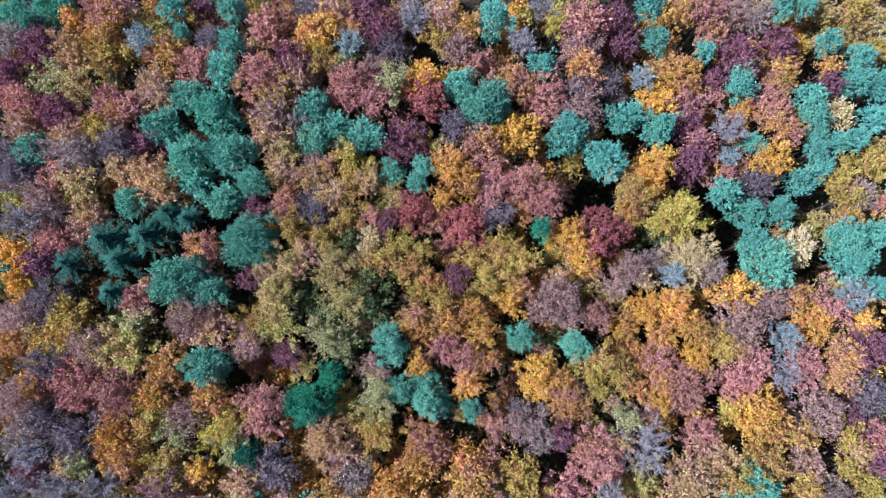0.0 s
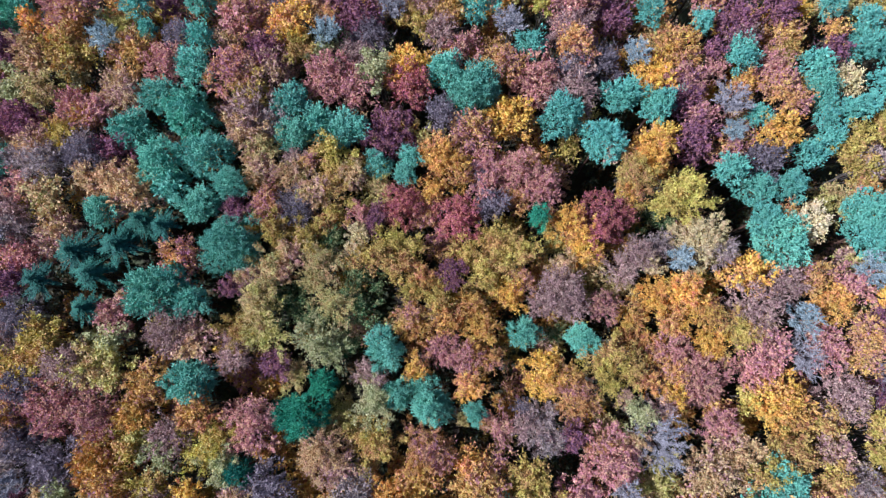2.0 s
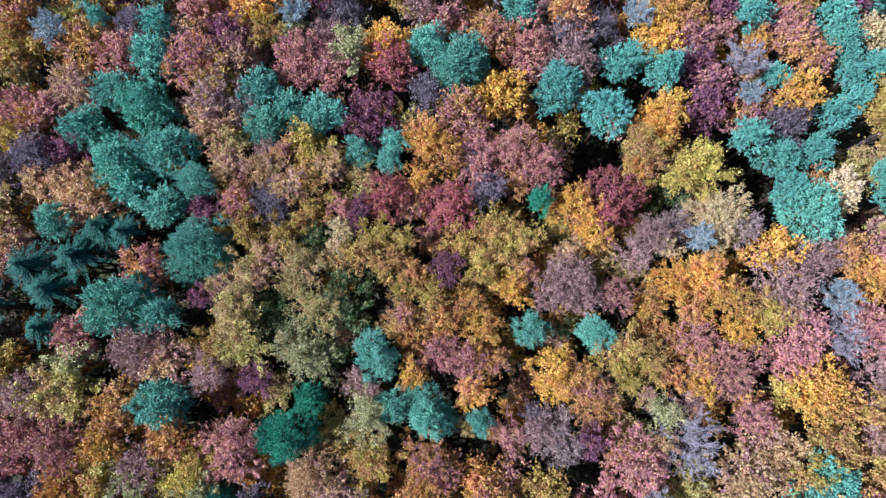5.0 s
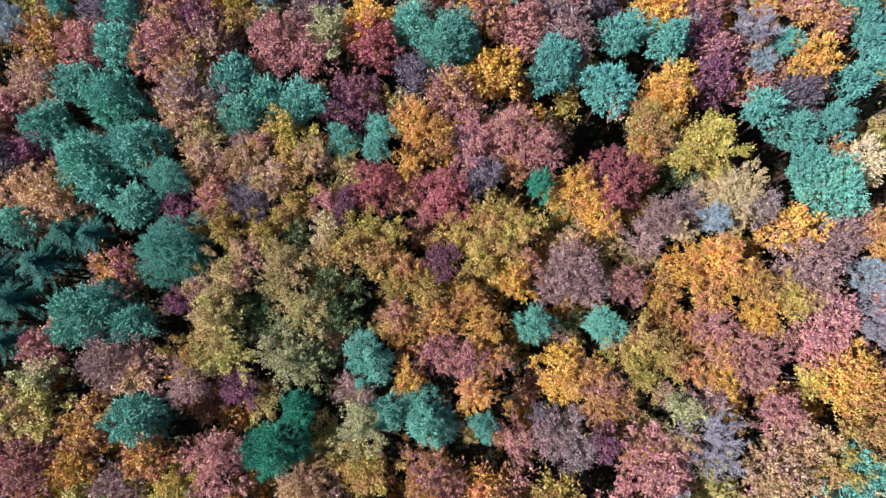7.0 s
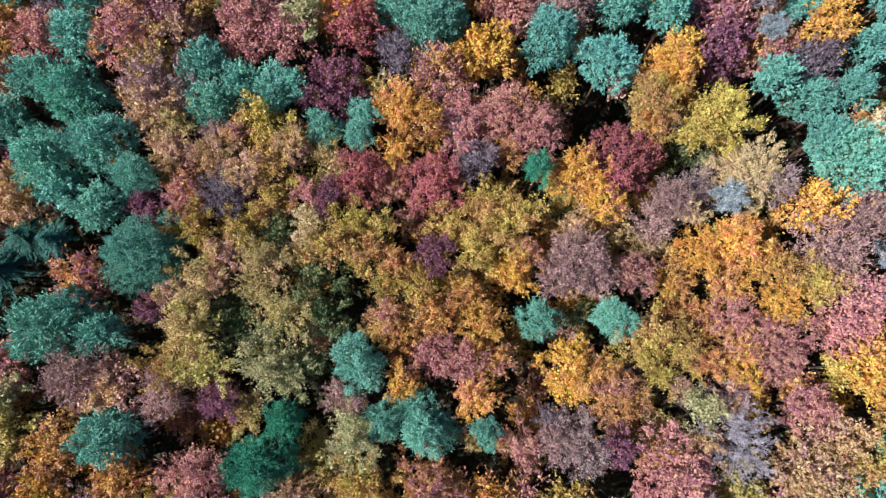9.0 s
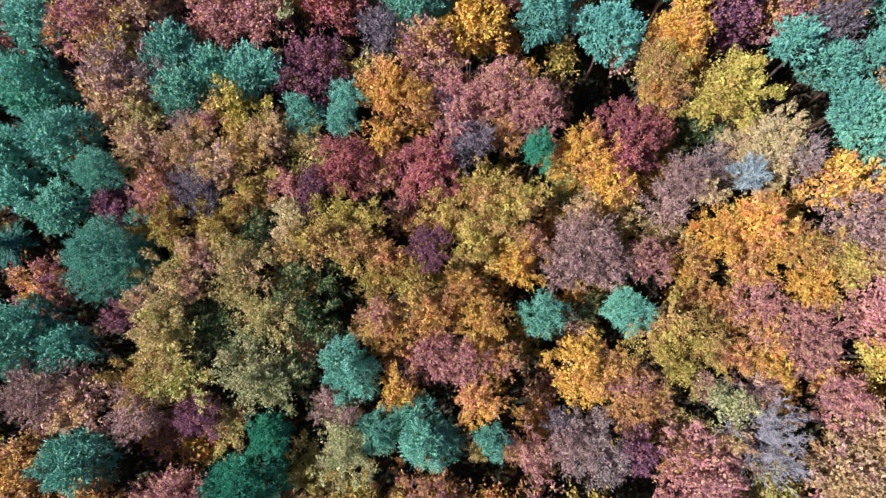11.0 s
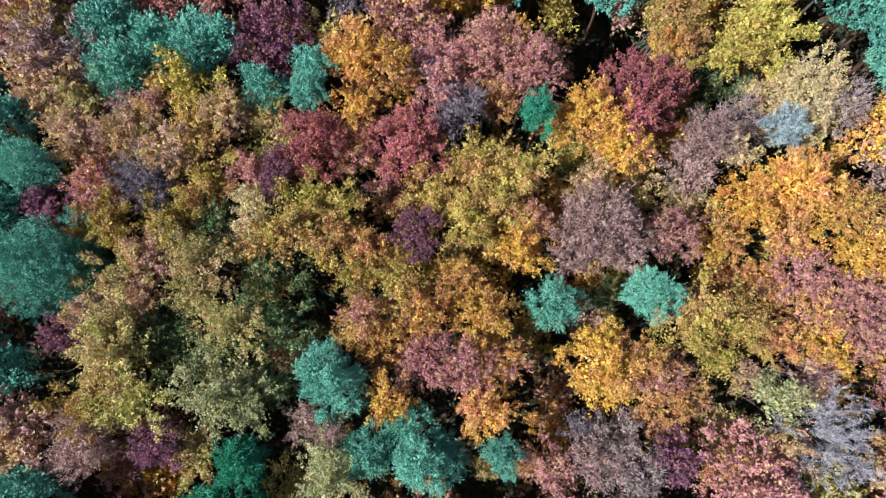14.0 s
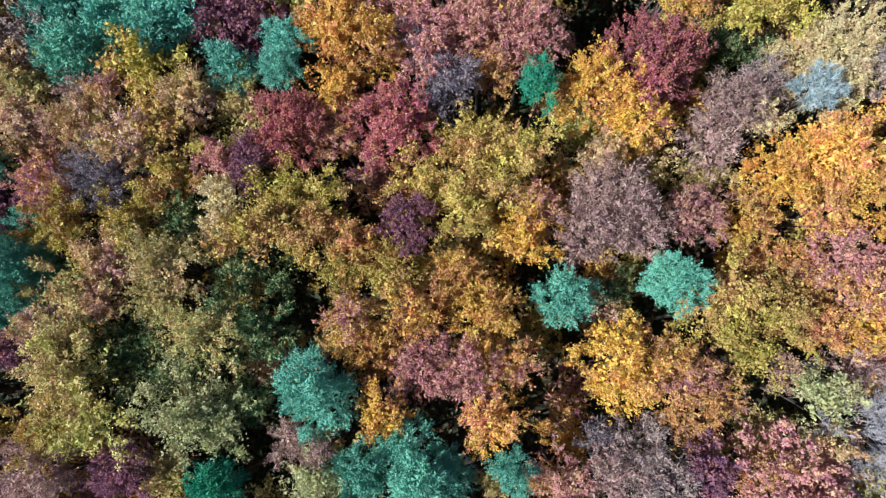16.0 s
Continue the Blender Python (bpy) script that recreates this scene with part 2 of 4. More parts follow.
# ---- crowns, built once for each size and shape ----
def shell(rng, radius, spacing, tall, rim, lump, low=-0.3):
    """Places about spacing metres apart on a lumpy dome whose top is at z = 0, and the way in which the boughs point there."""
    count = max(14, int(2 * math.pi * radius ** 2 * (1 - low) * (0.35 + 0.65 * tall) / spacing ** 2))
    i = np.arange(count) + rng.uniform(0.2, 0.8)
    up = np.clip(1 - (1 - low) * (i / count) + rng.normal(0, 0.6 / math.sqrt(count), count), low, 1)
    phi = i * 2.39996 + rng.normal(0, 0.6 * spacing / radius, count)
    flat = np.sqrt(np.clip(1 - up ** 2, 0, 1))
    way = np.stack([flat * np.cos(phi), flat * np.sin(phi), up], axis=1)
    reach = ragged_rim(rng, radius, rim)(phi)
    place = np.stack([way[:, 0] * reach, way[:, 1] * reach, tall * radius * (up - 1)], axis=1)
    out = unit(way * np.array((1, 1, 1 / tall)))
    # boughs: broad swellings with hollows between, then single shoots that stand out or lie back
    grow = lump * (wobble(rng, 1.9)(place) * 0.8 - np.abs(wobble(rng, 1.3)(place)) * 0.6) + rng.normal(0, 0.6 * lump, count) - 0.5 * lump
    return place + out * np.minimum(grow, 0.8 * lump)[:, None], out


def puffs(rng, place, out, size, sprays, per, lift, slender, tight):
    """Leaf places in sprays over the outer side of a clump at every place: where, the spray's facing, and the way in which it grows."""
    axis = unit(out + np.array((0, 0, lift)) + rng.normal(0, 0.22, out.shape))
    size = size * rng.lognormal(0, 0.34, len(place))
    place, axis, size = np.repeat(place, sprays, axis=0), np.repeat(axis, sprays, axis=0), np.repeat(size, sprays)[:, None]
    v = unit(rng.normal(size=axis.shape) + axis * 0.7)
    ball = v + axis * (v * axis).sum(axis=1, keepdims=True) * (slender - 1)
    place = place + ball * size * np.clip(rng.normal(0.78, 0.3, (len(v), 1)), 0.1, 1.5)
    facing = unit(v * 0.9 + axis * 0.3 + np.array((0, 0, 0.28)) + rng.normal(0, 0.3, v.shape))
    grows = unit(v * 0.7 + axis * 0.8 + rng.normal(0, 0.2, v.shape))
    place, facing, grows = (np.repeat(x, per, axis=0) for x in (place, facing, grows))
    # a spray is a flattened tuft, longer in the way in which it grows
    off = rng.normal(0, 1, place.shape)
    off = off - facing * (off * facing).sum(axis=1, keepdims=True) * 0.65 + grows * (off * grows).sum(axis=1, keepdims=True) * 1.5
    return place + off * tight, facing, grows


def lining(rng, radius, tall, count):
    """Sparse places inside the dome, which keep the sight from going straight through it."""
    v = unit(rng.normal(size=(count, 3)) + np.array((0, 0, 0.5)))
    v[:, 2] = np.maximum(v[:, 2], -0.3)
    where = v * rng.uniform(0.35, 0.78, (count, 1)) * np.array((radius, radius, tall * radius))
    return where - np.array((0, 0, tall * radius)), v


def broad_crown(rng, name, radius, leaf=0.085, spacing=0.80, sprays=13, per=14, tall=1.2, rim=0.2, lump=0.42, slender=1.7, slim=0.62, lift=0.3, tight=0.072):
    """A broadleaf crown: a dome of feathery leaf clumps that point outwards, with hollows between them."""
    place, out = shell(rng, radius, spacing, tall, rim, lump * min(1.0, 0.35 + radius / 5))
    where, v, axis = puffs(rng, place, out, spacing * 0.46, sprays, per, lift, slender, tight)
    inner, inner_v = lining(rng, radius, tall, int(90 * radius ** 2))
    along = axis * 0.9 + rng.normal(0, 0.5, v.shape)
    facing = unit(v + rng.normal(0, 0.24, v.shape))
    size = leaf * rng.lognormal(0, 0.34, len(where))
    big = np.full(len(inner), 0.27)
    return leaves(name, np.concatenate([where, inner]), np.concatenate([along, rng.normal(size=inner.shape)]),
                  np.concatenate([facing, unit(inner_v + rng.normal(0, 0.3, inner.shape))]),
                  np.concatenate([size * (1.9 - slim), big * 1.2]), np.concatenate([size * slim * 1.5, big]))


def pine_crown(rng, name, radius, spacing=0.56, sprays=13, per=11, needle=0.13, tall=1.3):
    """A pine crown: soft cushions of needles that stand out from their shoots."""
    place, out = shell(rng, radius, spacing, tall, 0.24, 0.34 * min(1.0, 0.35 + radius / 5), -0.45)
    where, v, axis = puffs(rng, place, out, spacing * 0.62, sprays, per, 0.55, 1.4, 0.07)
    inner, inner_v = lining(rng, radius, tall, int(90 * radius ** 2))
    facing = unit(v + np.array((0, 0, 0.15)) + rng.normal(0, 0.2, v.shape))
    along = axis + rng.normal(0, 0.4, v.shape)
    length = needle * rng.lognormal(0, 0.25, len(where))
    big = np.full(len(inner), 0.27)
    return leaves(name, np.concatenate([where, inner]), np.concatenate([along, rng.normal(size=inner.shape)]),
                  np.concatenate([facing, unit(inner_v + rng.normal(0, 0.3, inner.shape))]),
                  np.concatenate([length, big * 1.2]), np.concatenate([length * 0.42, big]))


def spruce_crown(rng, name, radius, height):
    """Whorls of long drooping fronds round a low spire."""
    where, way, face, long = [], [], [], []
    levels = int(7 + radius)
    for level in range(levels):
        f = level / (levels - 1)
        reach = radius * (0.10 + 0.90 * f ** 0.75) * rng.uniform(0.9, 1.1)
        for k in range(int(6 + 5 * f)):
            turn = rng.uniform(0, 6.283)
            mine = reach * rng.uniform(0.7, 1.12)
            d = np.array((math.cos(turn), math.sin(turn), 0.0))
            s = np.array((-d[1], d[0], 0.0))
            steps = max(4, int(mine / 0.085))
            for i in range(steps):
                g = (i + 0.5) / steps
                spine = d * mine * g + np.array((0, 0, -f * height - mine * (0.22 * g ** 1.5) + 0.1))
                half = mine * 0.13 * (1.1 - g) + 0.13
                for sign in (-1, 1):
                    where.append(spine + s * sign * half * 0.5 + rng.normal(0, 0.03, 3))
                    way.append(d * 0.95 + s * sign * 0.7 + np.array((0, 0, rng.uniform(-0.5, 0.1))))
                    face.append(np.array((0, 0, 1.0)) + d * 0.3 + rng.normal(0, 0.35, 3))
                    long.append(half * 1.4)
    long = np.array(long)
    return leaves(name, np.array(where), np.array(way), np.array(face), long, np.clip(long * 0.32, 0.05, 0.11))


def bare_crown(rng, name, radius):
    """Limbs, branches and a haze of fine twigs, with hardly a leaf left."""
    segments, start, way = [], [], []
    base = np.array((0, 0, -radius * 1.7))
    for i in range(int(12 + radius * 5)):
        turn, rho = i * 2.39996 + rng.uniform(-0.3, 0.3), radius * math.sqrt(rng.uniform(0.02, 1.0))
        tip = np.array((math.cos(turn) * rho, math.sin(turn) * rho, -0.25 - 0.7 * radius * (rho / radius) ** 2 - rng.uniform(0, 0.3)))
        segments += bent(rng, base, tip, 0.04, 0.010, 3)
        for j in range(8):
            root = base + (tip - base) * rng.uniform(0.4, 1.0)
            d = unit((tip - base)[None] * 0.5 / radius + rng.normal(0, 0.5, (1, 3)) + np.array(((0, 0, 0.45),)))[0]
            end = root + d * radius * rng.uniform(0.2, 0.42)
            segments.append((root, end, 0.012, 0.005))
            h = rng.uniform(0.1, 1.05, (44, 1))
            start.append(root + (end - root) * h)
            way.append(unit(d[None] + rng.normal(0, 0.6, (44, 3))))
    verts, faces = tubes(segments, 3)
    start, way = np.concatenate(start), np.concatenate(way)
    reach = rng.uniform(0.16, 0.5, len(start))
    fine = leaves("twigs", start + way * reach[:, None] * 0.5, way, rng.normal(size=way.shape), reach, np.full(len(reach), 0.03))
    me = mesh_of(name, verts, faces)
    both = bmesh.new()
    both.from_mesh(me)
    both.from_mesh(fine)
    both.to_mesh(me)
    both.free()
    bpy.data.meshes.remove(fine)
    return me


def trunk_mesh(rng, name, spread, limbs=6):
    """A tapered trunk of unit height that forks into limbs near its top; spread is the limbs' reach."""
    segments = bent(rng, (0, 0, 0), (0, 0, 0.72), 0.23, 0.14, 5, 0.006)
    segments += [((0, 0, -0.01), (0, 0, 0.03), 0.34, 0.23)]
    top = segments[4][1]
    segments += bent(rng, top, (0, 0, 0.92), 0.14, 0.04, 3, 0.02)
    for i in range(limbs):
        turn, root = i * 2.39996 + rng.uniform(-0.3, 0.3), np.array((0, 0, rng.uniform(0.56, 0.78)))
        reach = spread * rng.uniform(0.5, 0.8)
        segments += bent(rng, root, (math.cos(turn) * reach, math.sin(turn) * reach, rng.uniform(0.80, 0.92)), 0.085, 0.025, 3, 0.03)
    # widths are in metres, heights in parts of the whole height
    scaled = [((a[0], a[1], a[2] * 10), (b[0], b[1], b[2] * 10), ra, rb) for a, b, ra, rb in segments]
    verts, faces = tubes(scaled, 5)
    verts[:, 2] /= 10
    return mesh_of(name, verts, faces, smooth=True)


shapes = np.random.default_rng(7)
SIZES = (1.5, 2.1, 2.8, 3.7, 4.7)
BROAD = {s: [broad_crown(shapes, "leafy_crown", s) for _ in range(4)] for s in SIZES}
OAK = {s: [broad_crown(shapes, "oak_crown", s, 0.095, 1.2, 20, 16, 1.1, 0.26, 0.8, 1.9, 0.75, 0.25, 0.1) for _ in range(4)] for s in SIZES}
THIN = {s: [broad_crown(shapes, "thin_crown", s, 0.115, 0.75, 12, 10, 1.2, 0.22, 0.4, 2.4, 0.34, 0.5, 0.10) for _ in range(3)] for s in SIZES}
PINE = {s: [pine_crown(shapes, "needle_crown", s) for _ in range(4)] for s in SIZES}
# plainer crowns for the trees that stand further from the middle
BROAD_FAR = {s: [broad_crown(shapes, "leafy_crown", s, 0.16, 0.85, 12, 5) for _ in range(4)] for s in SIZES}
OAK_FAR = {s: [broad_crown(shapes, "oak_crown", s, 0.165, 1.2, 18, 7, 1.1, 0.26, 0.75, 1.9, 0.75, 0.25, 0.1) for _ in range(4)] for s in SIZES}
THIN_FAR = {s: [broad_crown(shapes, "thin_crown", s, 0.18, 0.78, 11, 5, 1.2, 0.22, 0.4, 2.4, 0.34, 0.5, 0.10) for _ in range(3)] for s in SIZES}
PINE_FAR = {s: [pine_crown(shapes, "needle_crown", s, 0.60, 10, 6, 0.23) for _ in range(4)] for s in SIZES}
YOUNG = {s: [broad_crown(shapes, "young_crown", s, 0.20, 0.98, 9, 4) for _ in range(4)] for s in SIZES[:3]}
BARE = {s: [bare_crown(shapes, "twig_crown", s) for _ in range(3)] for s in SIZES[:4]}
SPRUCE = {s: [spruce_crown(shapes, "frond_crown", s, 1.0 * s) for _ in range(3)] for s in SIZES[1:4]}
TRUNKS = [trunk_mesh(shapes, "trunk", 1.9) for _ in range(4)]
POLES = [trunk_mesh(shapes, "pole_trunk", 0.9, 5) for _ in range(3)]
placing = random.Random(11)
PLANTED = []


def close(x, y):
    """Whether a place lies in the middle of the plot."""
    return -30 < x < 38 and -14 < y < 25


def plant(name, label, category, crowns, trunks, leaf, rind, x, y, top, radius, squash=1.0):
    """One tree: an empty at its foot, with its trunk and its crown."""
    tree = tagged(new(name), label, category, "trees of the autumn forest")
    tree.location = (x, y, 0)
    PLANTED.append((x, y, radius, name == "pine_tree"))
    size = min(crowns, key=lambda s: abs(math.log(s / radius)))
    trunk = new("trunk", placing.choice(trunks))
    crown = new("crown", placing.choice(crowns[size]))
    k = radius / size
    trunk.parent = crown.parent = tree
    trunk.scale = (0.55 + 0.16 * radius, 0.55 + 0.16 * radius, top - 0.5 * radius)
    trunk.rotation_euler = (0, 0, placing.uniform(0, 6.28))
    crown.location = (0, 0, top)
    crown.scale = (k, k, k * squash)
    crown.rotation_euler = (placing.uniform(-0.08, 0.08), placing.uniform(-0.08, 0.08), placing.uniform(0, 6.28))
    for ob, material in ((trunk, rind), (crown, leaf)):
        if not ob.data.materials:
            ob.data.materials.append(None)
        ob.material_slots[0].link = "OBJECT"
        ob.material_slots[0].material = material
    return tree


def pine(leaf, x, y, top, radius):
    plant("pine_tree", LABELS[leaf.name], "pine tree", PINE if close(x, y) else PINE_FAR, POLES, leaf, BARK_PINE, x, y, top, radius, placing.uniform(1.0, 1.4))


def spruce(leaf, x, y, top, radius):
    plant("spruce_tree", LABELS[leaf.name], "spruce tree", SPRUCE, POLES, leaf, BARK_SPRUCE, x, y, top, radius)


def beech(leaf, x, y, top, radius):
    plant("beech_tree", LABELS[leaf.name], "beech tree", BROAD if close(x, y) else BROAD_FAR, TRUNKS, leaf, BARK_BROAD, x, y, top, radius, placing.uniform(0.9, 1.25))


def oak(leaf, x, y, top, radius):
    plant("oak_tree", LABELS[leaf.name], "oak tree", OAK if close(x, y) else OAK_FAR, TRUNKS, leaf, BARK_BROAD, x, y, top, radius, placing.uniform(0.85, 1.1))


def thin_beech(leaf, x, y, top, radius):
    plant("beech_tree", LABELS[leaf.name], "beech tree", THIN if close(x, y) else THIN_FAR, TRUNKS, leaf, BARK_BROAD, x, y, top, radius, placing.uniform(0.95, 1.25))


def bare(leaf, x, y, top, radius):
    plant("bare_tree", LABELS[leaf.name], "bare tree", BARE, TRUNKS, leaf, BARK_BROAD, x, y, top, radius)


# ---- ground ----
def ground_sheet():
    """One sheet of forest floor: gently uneven under the trees, flat out to the horizon."""
    edges = np.concatenate([[-3000, -1200, -500, -200], np.arange(-110, 111, 2.0), [200, 500, 1200, 3000]])
    gx, gy = np.meshgrid(edges, edges, indexing="ij")
    gz = np.array([[0.5 * noise.noise((x * 0.06, y * 0.06, 0)) + 0.15 * noise.noise((x * 0.3, y * 0.3, 4)) for y in edges] for x in edges]) - 0.35
    k = len(edges)
    i, j = np.meshgrid(np.arange(k - 1), np.arange(k - 1), indexing="ij")
    a = (i * k + j).ravel()
    me = mesh_of("ground", np.stack([gx, gy, gz], axis=2).reshape(-1, 3), np.stack([a, a + k, a + k + 1, a + 1], axis=1), smooth=True)
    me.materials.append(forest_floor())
    tagged(new("ground", me), "forest floor of leaf litter and moss, darkened to deepen the shade in the gaps", "ground", kind="structure")


ground_sheet()


def undergrowth():
    """Saplings and shrubs in the shade under the crowns."""
    rng = np.random.default_rng(5)
    where, out = [], []
    for x in np.arange(-68, 69, 3.4):
        for y in np.arange(-26, 56, 3.4):
            r = rng.uniform(1.3, 2.4)
            p, o = shell(rng, r, 0.34, 0.8, 0.2, 0.3, 0.0)
            where.append(p + np.array((x + rng.uniform(-1.5, 1.5), y + rng.uniform(-1.5, 1.5), rng.uniform(4.0, 13.0))))
            out.append(o)
    where, out = np.concatenate(where), np.concatenate(out)
    facing = unit(out * 0.5 + rng.normal(0, 0.5, out.shape) + np.array((0, 0, 0.5)))
    size = 0.46 * rng.lognormal(0, 0.3, len(where))
    me = leaves("undergrowth", where, np.cross(facing, rng.normal(size=out.shape)), facing, size * 1.2, size * 0.8)
    me.materials.append(foliage("undergrowth_leaves", rgb("464c34"), rgb("5c4834"), rgb("3a4c46"), 0.45))
    tagged(new("undergrowth", me), "dark green and brown saplings in the shade below the canopy", "undergrowth", kind="stuff")


undergrowth()

# ---- the trees: foliage, place, height of the top and crown radius in metres ----
pine(P, -18.27, 32.74, 24.2, 2.40)
pine(P, -17.79, 28.57, 24.4, 2.00)
pine(P, -14.73, 29.91, 24.3, 2.16)
pine(P, -11.66, 28.80, 24.6, 2.15)
pine(P, -9.42, 28.63, 24.0, 1.21)
pine(P, -7.11, 23.93, 23.7, 1.61)
pine(P, -2.86, 24.51, 23.5, 1.33)
pine(P, -3.57, 22.10, 24.5, 1.18)
pine(P, -24.42, 13.27, 23.7, 2.01)
pine(P, -6.95, 0.08, 24.6, 2.24)
pine(P, -5.49, -5.69, 24.1, 1.55)
pine(P, -2.63, -4.92, 23.3, 1.49)
pine(P, -2.35, -7.16, 24.3, 1.73)
pine(P, 10.42, 1.08, 23.9, 1.60)
pine(P, 17.41, -0.11, 24.3, 1.79)
pine(P, 3.62, -8.40, 24.3, 1.22)
pine(P, -0.30, -7.62, 21.9, 1.42)
pine(P, -31.47, 38.83, 24.3, 2.28)
pine(P, -35.85, 34.65, 24.3, 2.25)
pine(P, -39.50, 30.79, 24.4, 2.23)
pine(P, -35.60, 25.26, 25.4, 2.75)
pine(P, -29.28, 25.97, 25.5, 2.75)
pine(P, -34.18, 21.94, 24.1, 1.75)
pine(P, -26.09, 21.92, 24.9, 1.86)
pine(P, -30.16, 19.31, 25.0, 2.06)
pine(P, -42.95, 19.26, 24.6, 1.84)
pine(P, 2.21, 36.54, 24.7, 2.16)
pine(P, 5.40, 32.93, 25.3, 2.59)
pine(P, -26.90, 14.13, 25.8, 3.31)
pine(P, 6.95, 34.77, 24.1, 2.71)
pine(P, 44.30, 10.70, 25.1, 3.08)
pine(P, 40.80, -18.16, 24.6, 2.75)
pine(P, -36.41, 8.47, 25.5, 3.15)
pine(P, -33.50, 10.17, 24.3, 1.69)
pine(P, -31.26, 7.03, 24.1, 1.78)
pine(P, -31.23, -3.03, 24.8, 2.65)
pine(P, -37.43, 44.34, 24.1, 1.00)
pine(P, -62.65, 47.41, 23.6, 1.92)
pine(P, -59.62, 45.92, 24.3, 1.20)
pine(P, -30.75, 48.92, 23.5, 1.78)
pine(P, -57.25, 26.97, 24.1, 1.85)
pine(N, -30.40, 43.05, 23.7, 1.54)
pine(N, 17.64, 29.37, 25.2, 2.47)
pine(N, 22.73, 25.90, 25.0, 2.49)
pine(N, 26.03, 31.54, 24.5, 2.01)
pine(N, 30.14, 29.68, 25.2, 2.00)
pine(N, 43.16, 27.92, 23.9, 1.20)
pine(N, 38.31, 20.59, 24.8, 1.64)
pine(N, 42.28, 18.36, 23.8, 1.81)
pine(N, 46.44, 18.07, 24.1, 1.81)
pine(N, 42.68, 14.11, 24.1, 1.79)
pine(N, 51.90, 31.53, 24.7, 1.67)
pine(N, 52.08, 29.20, 24.0, 1.19)
pine(N, 51.85, 26.73, 24.1, 1.19)
pine(N, 52.81, 24.44, 23.4, 1.36)
pine(N, 49.88, 22.49, 23.9, 1.76)
pine(N, -55.80, 48.84, 22.5, 1.27)
pine(N, -38.93, 48.30, 24.3, 1.48)
pine(N, 48.95, 48.30, 24.6, 1.60)
pine(N, 52.23, 48.30, 24.4, 1.42)
pine(N, 37.40, 41.30, 24.3, 1.22)
pine(N, 54.56, 42.60, 24.6, 1.40)
pine(N, 59.61, 40.44, 24.2, 1.58)
pine(N, 41.88, 36.16, 24.7, 1.68)
pine(N, 58.85, 37.01, 24.2, 1.81)
pine(N, 61.62, 36.58, 24.6, 1.80)
pine(N, 51.81, 34.89, 24.2, 1.56)
pine(N, 61.07, 31.53, 23.9, 1.67)
pine(N, 54.72, 27.80, 24.2, 1.31)
pine(N, 57.52, 28.04, 24.7, 1.31)
pine(N, 54.57, 14.53, 25.1, 1.96)
pine(N, 58.86, 14.92, 23.8, 1.73)
pine(N, 55.01, 11.25, 25.4, 2.17)
pine(N, 58.44, 7.56, 23.9, 1.31)
pine(N, 7.45, 46.53, 25.2, 2.32)
pine(N, 30.06, 48.30, 24.4, 1.72)
pine(N, 30.60, 43.03, 23.9, 1.47)
pine(N, 14.22, 39.15, 24.3, 1.57)
pine(p, -31.79, 32.34, 24.8, 2.80)
pine(p, -57.84, 48.56, 23.8, 1.92)
pine(Q, -14.62, -3.94, 24.1, 1.43)
pine(Q, -17.96, -7.94, 24.6, 2.82)
pine(Q, -25.50, -13.90, 23.7, 1.53)
pine(q, 13.53, 15.65, 24.3, 1.29)
spruce(S, -37.75, 17.88, 24.5, 3.26)
spruce(S, -34.72, 16.81, 24.8, 2.34)
spruce(S, -40.30, 14.82, 25.5, 3.54)
spruce(S, -43.74, 11.32, 24.7, 3.20)
spruce(S, -44.61, 6.95, 24.2, 2.28)
spruce(S, -45.88, 14.14, 25.3, 3.38)
spruce(S, -50.18, 10.64, 25.3, 2.97)
oak(Y, -12.84, 26.12, 23.9, 2.19)
oak(Y, -11.63, 23.59, 22.7, 1.60)
oak(Y, -13.36, 21.46, 23.8, 2.23)
oak(Y, -21.05, 16.15, 24.1, 1.86)
oak(Y, -16.74, 14.38, 24.2, 2.16)
oak(Y, -13.16, 17.69, 23.1, 2.19)
oak(Y, -5.05, 13.21, 23.9, 2.31)
oak(Y, -4.02, 11.00, 23.8, 2.22)
oak(Y, -7.05, 11.75, 23.9, 1.64)
oak(Y, -8.73, 11.45, 23.9, 1.75)
oak(Y, 4.05, 10.96, 23.9, 2.14)
oak(Y, 7.96, 12.46, 23.7, 2.94)
oak(Y, 6.27, 9.00, 24.3, 2.44)
oak(Y, 10.55, 10.99, 24.2, 2.03)
oak(Y, -25.36, 2.82, 23.3, 1.98)
oak(Y, -2.99, 7.42, 22.9, 1.88)
oak(Y, -0.28, 5.78, 23.7, 1.79)
oak(Y, 20.36, -2.57, 23.9, 2.33)
oak(Y, 23.35, -4.26, 23.8, 1.91)
oak(Y, 20.66, -5.70, 23.1, 1.71)
oak(Y, -23.66, 34.54, 23.6, 2.58)
oak(Y, -17.34, 40.92, 23.5, 2.49)
oak(Y, 25.85, 20.79, 24.6, 2.74)
oak(Y, 37.15, -0.16, 24.2, 2.24)
oak(Y, 41.82, -14.22, 23.6, 2.72)
oak(Y, 38.07, -17.79, 23.5, 2.14)
oak(Y, 9.85, -15.99, 23.3, 1.81)
oak(Y, -8.56, -11.42, 23.6, 2.96)
oak(Y, -48.19, 41.30, 24.6, 3.14)
oak(Y, -48.52, 31.11, 23.4, 1.89)
oak(Y, -50.75, 4.52, 23.2, 2.18)
oak(Y, -49.08, 2.86, 23.9, 2.32)
oak(Y, -53.78, 0.77, 23.2, 2.01)
oak(Y, -50.07, 1.36, 23.8, 2.01)
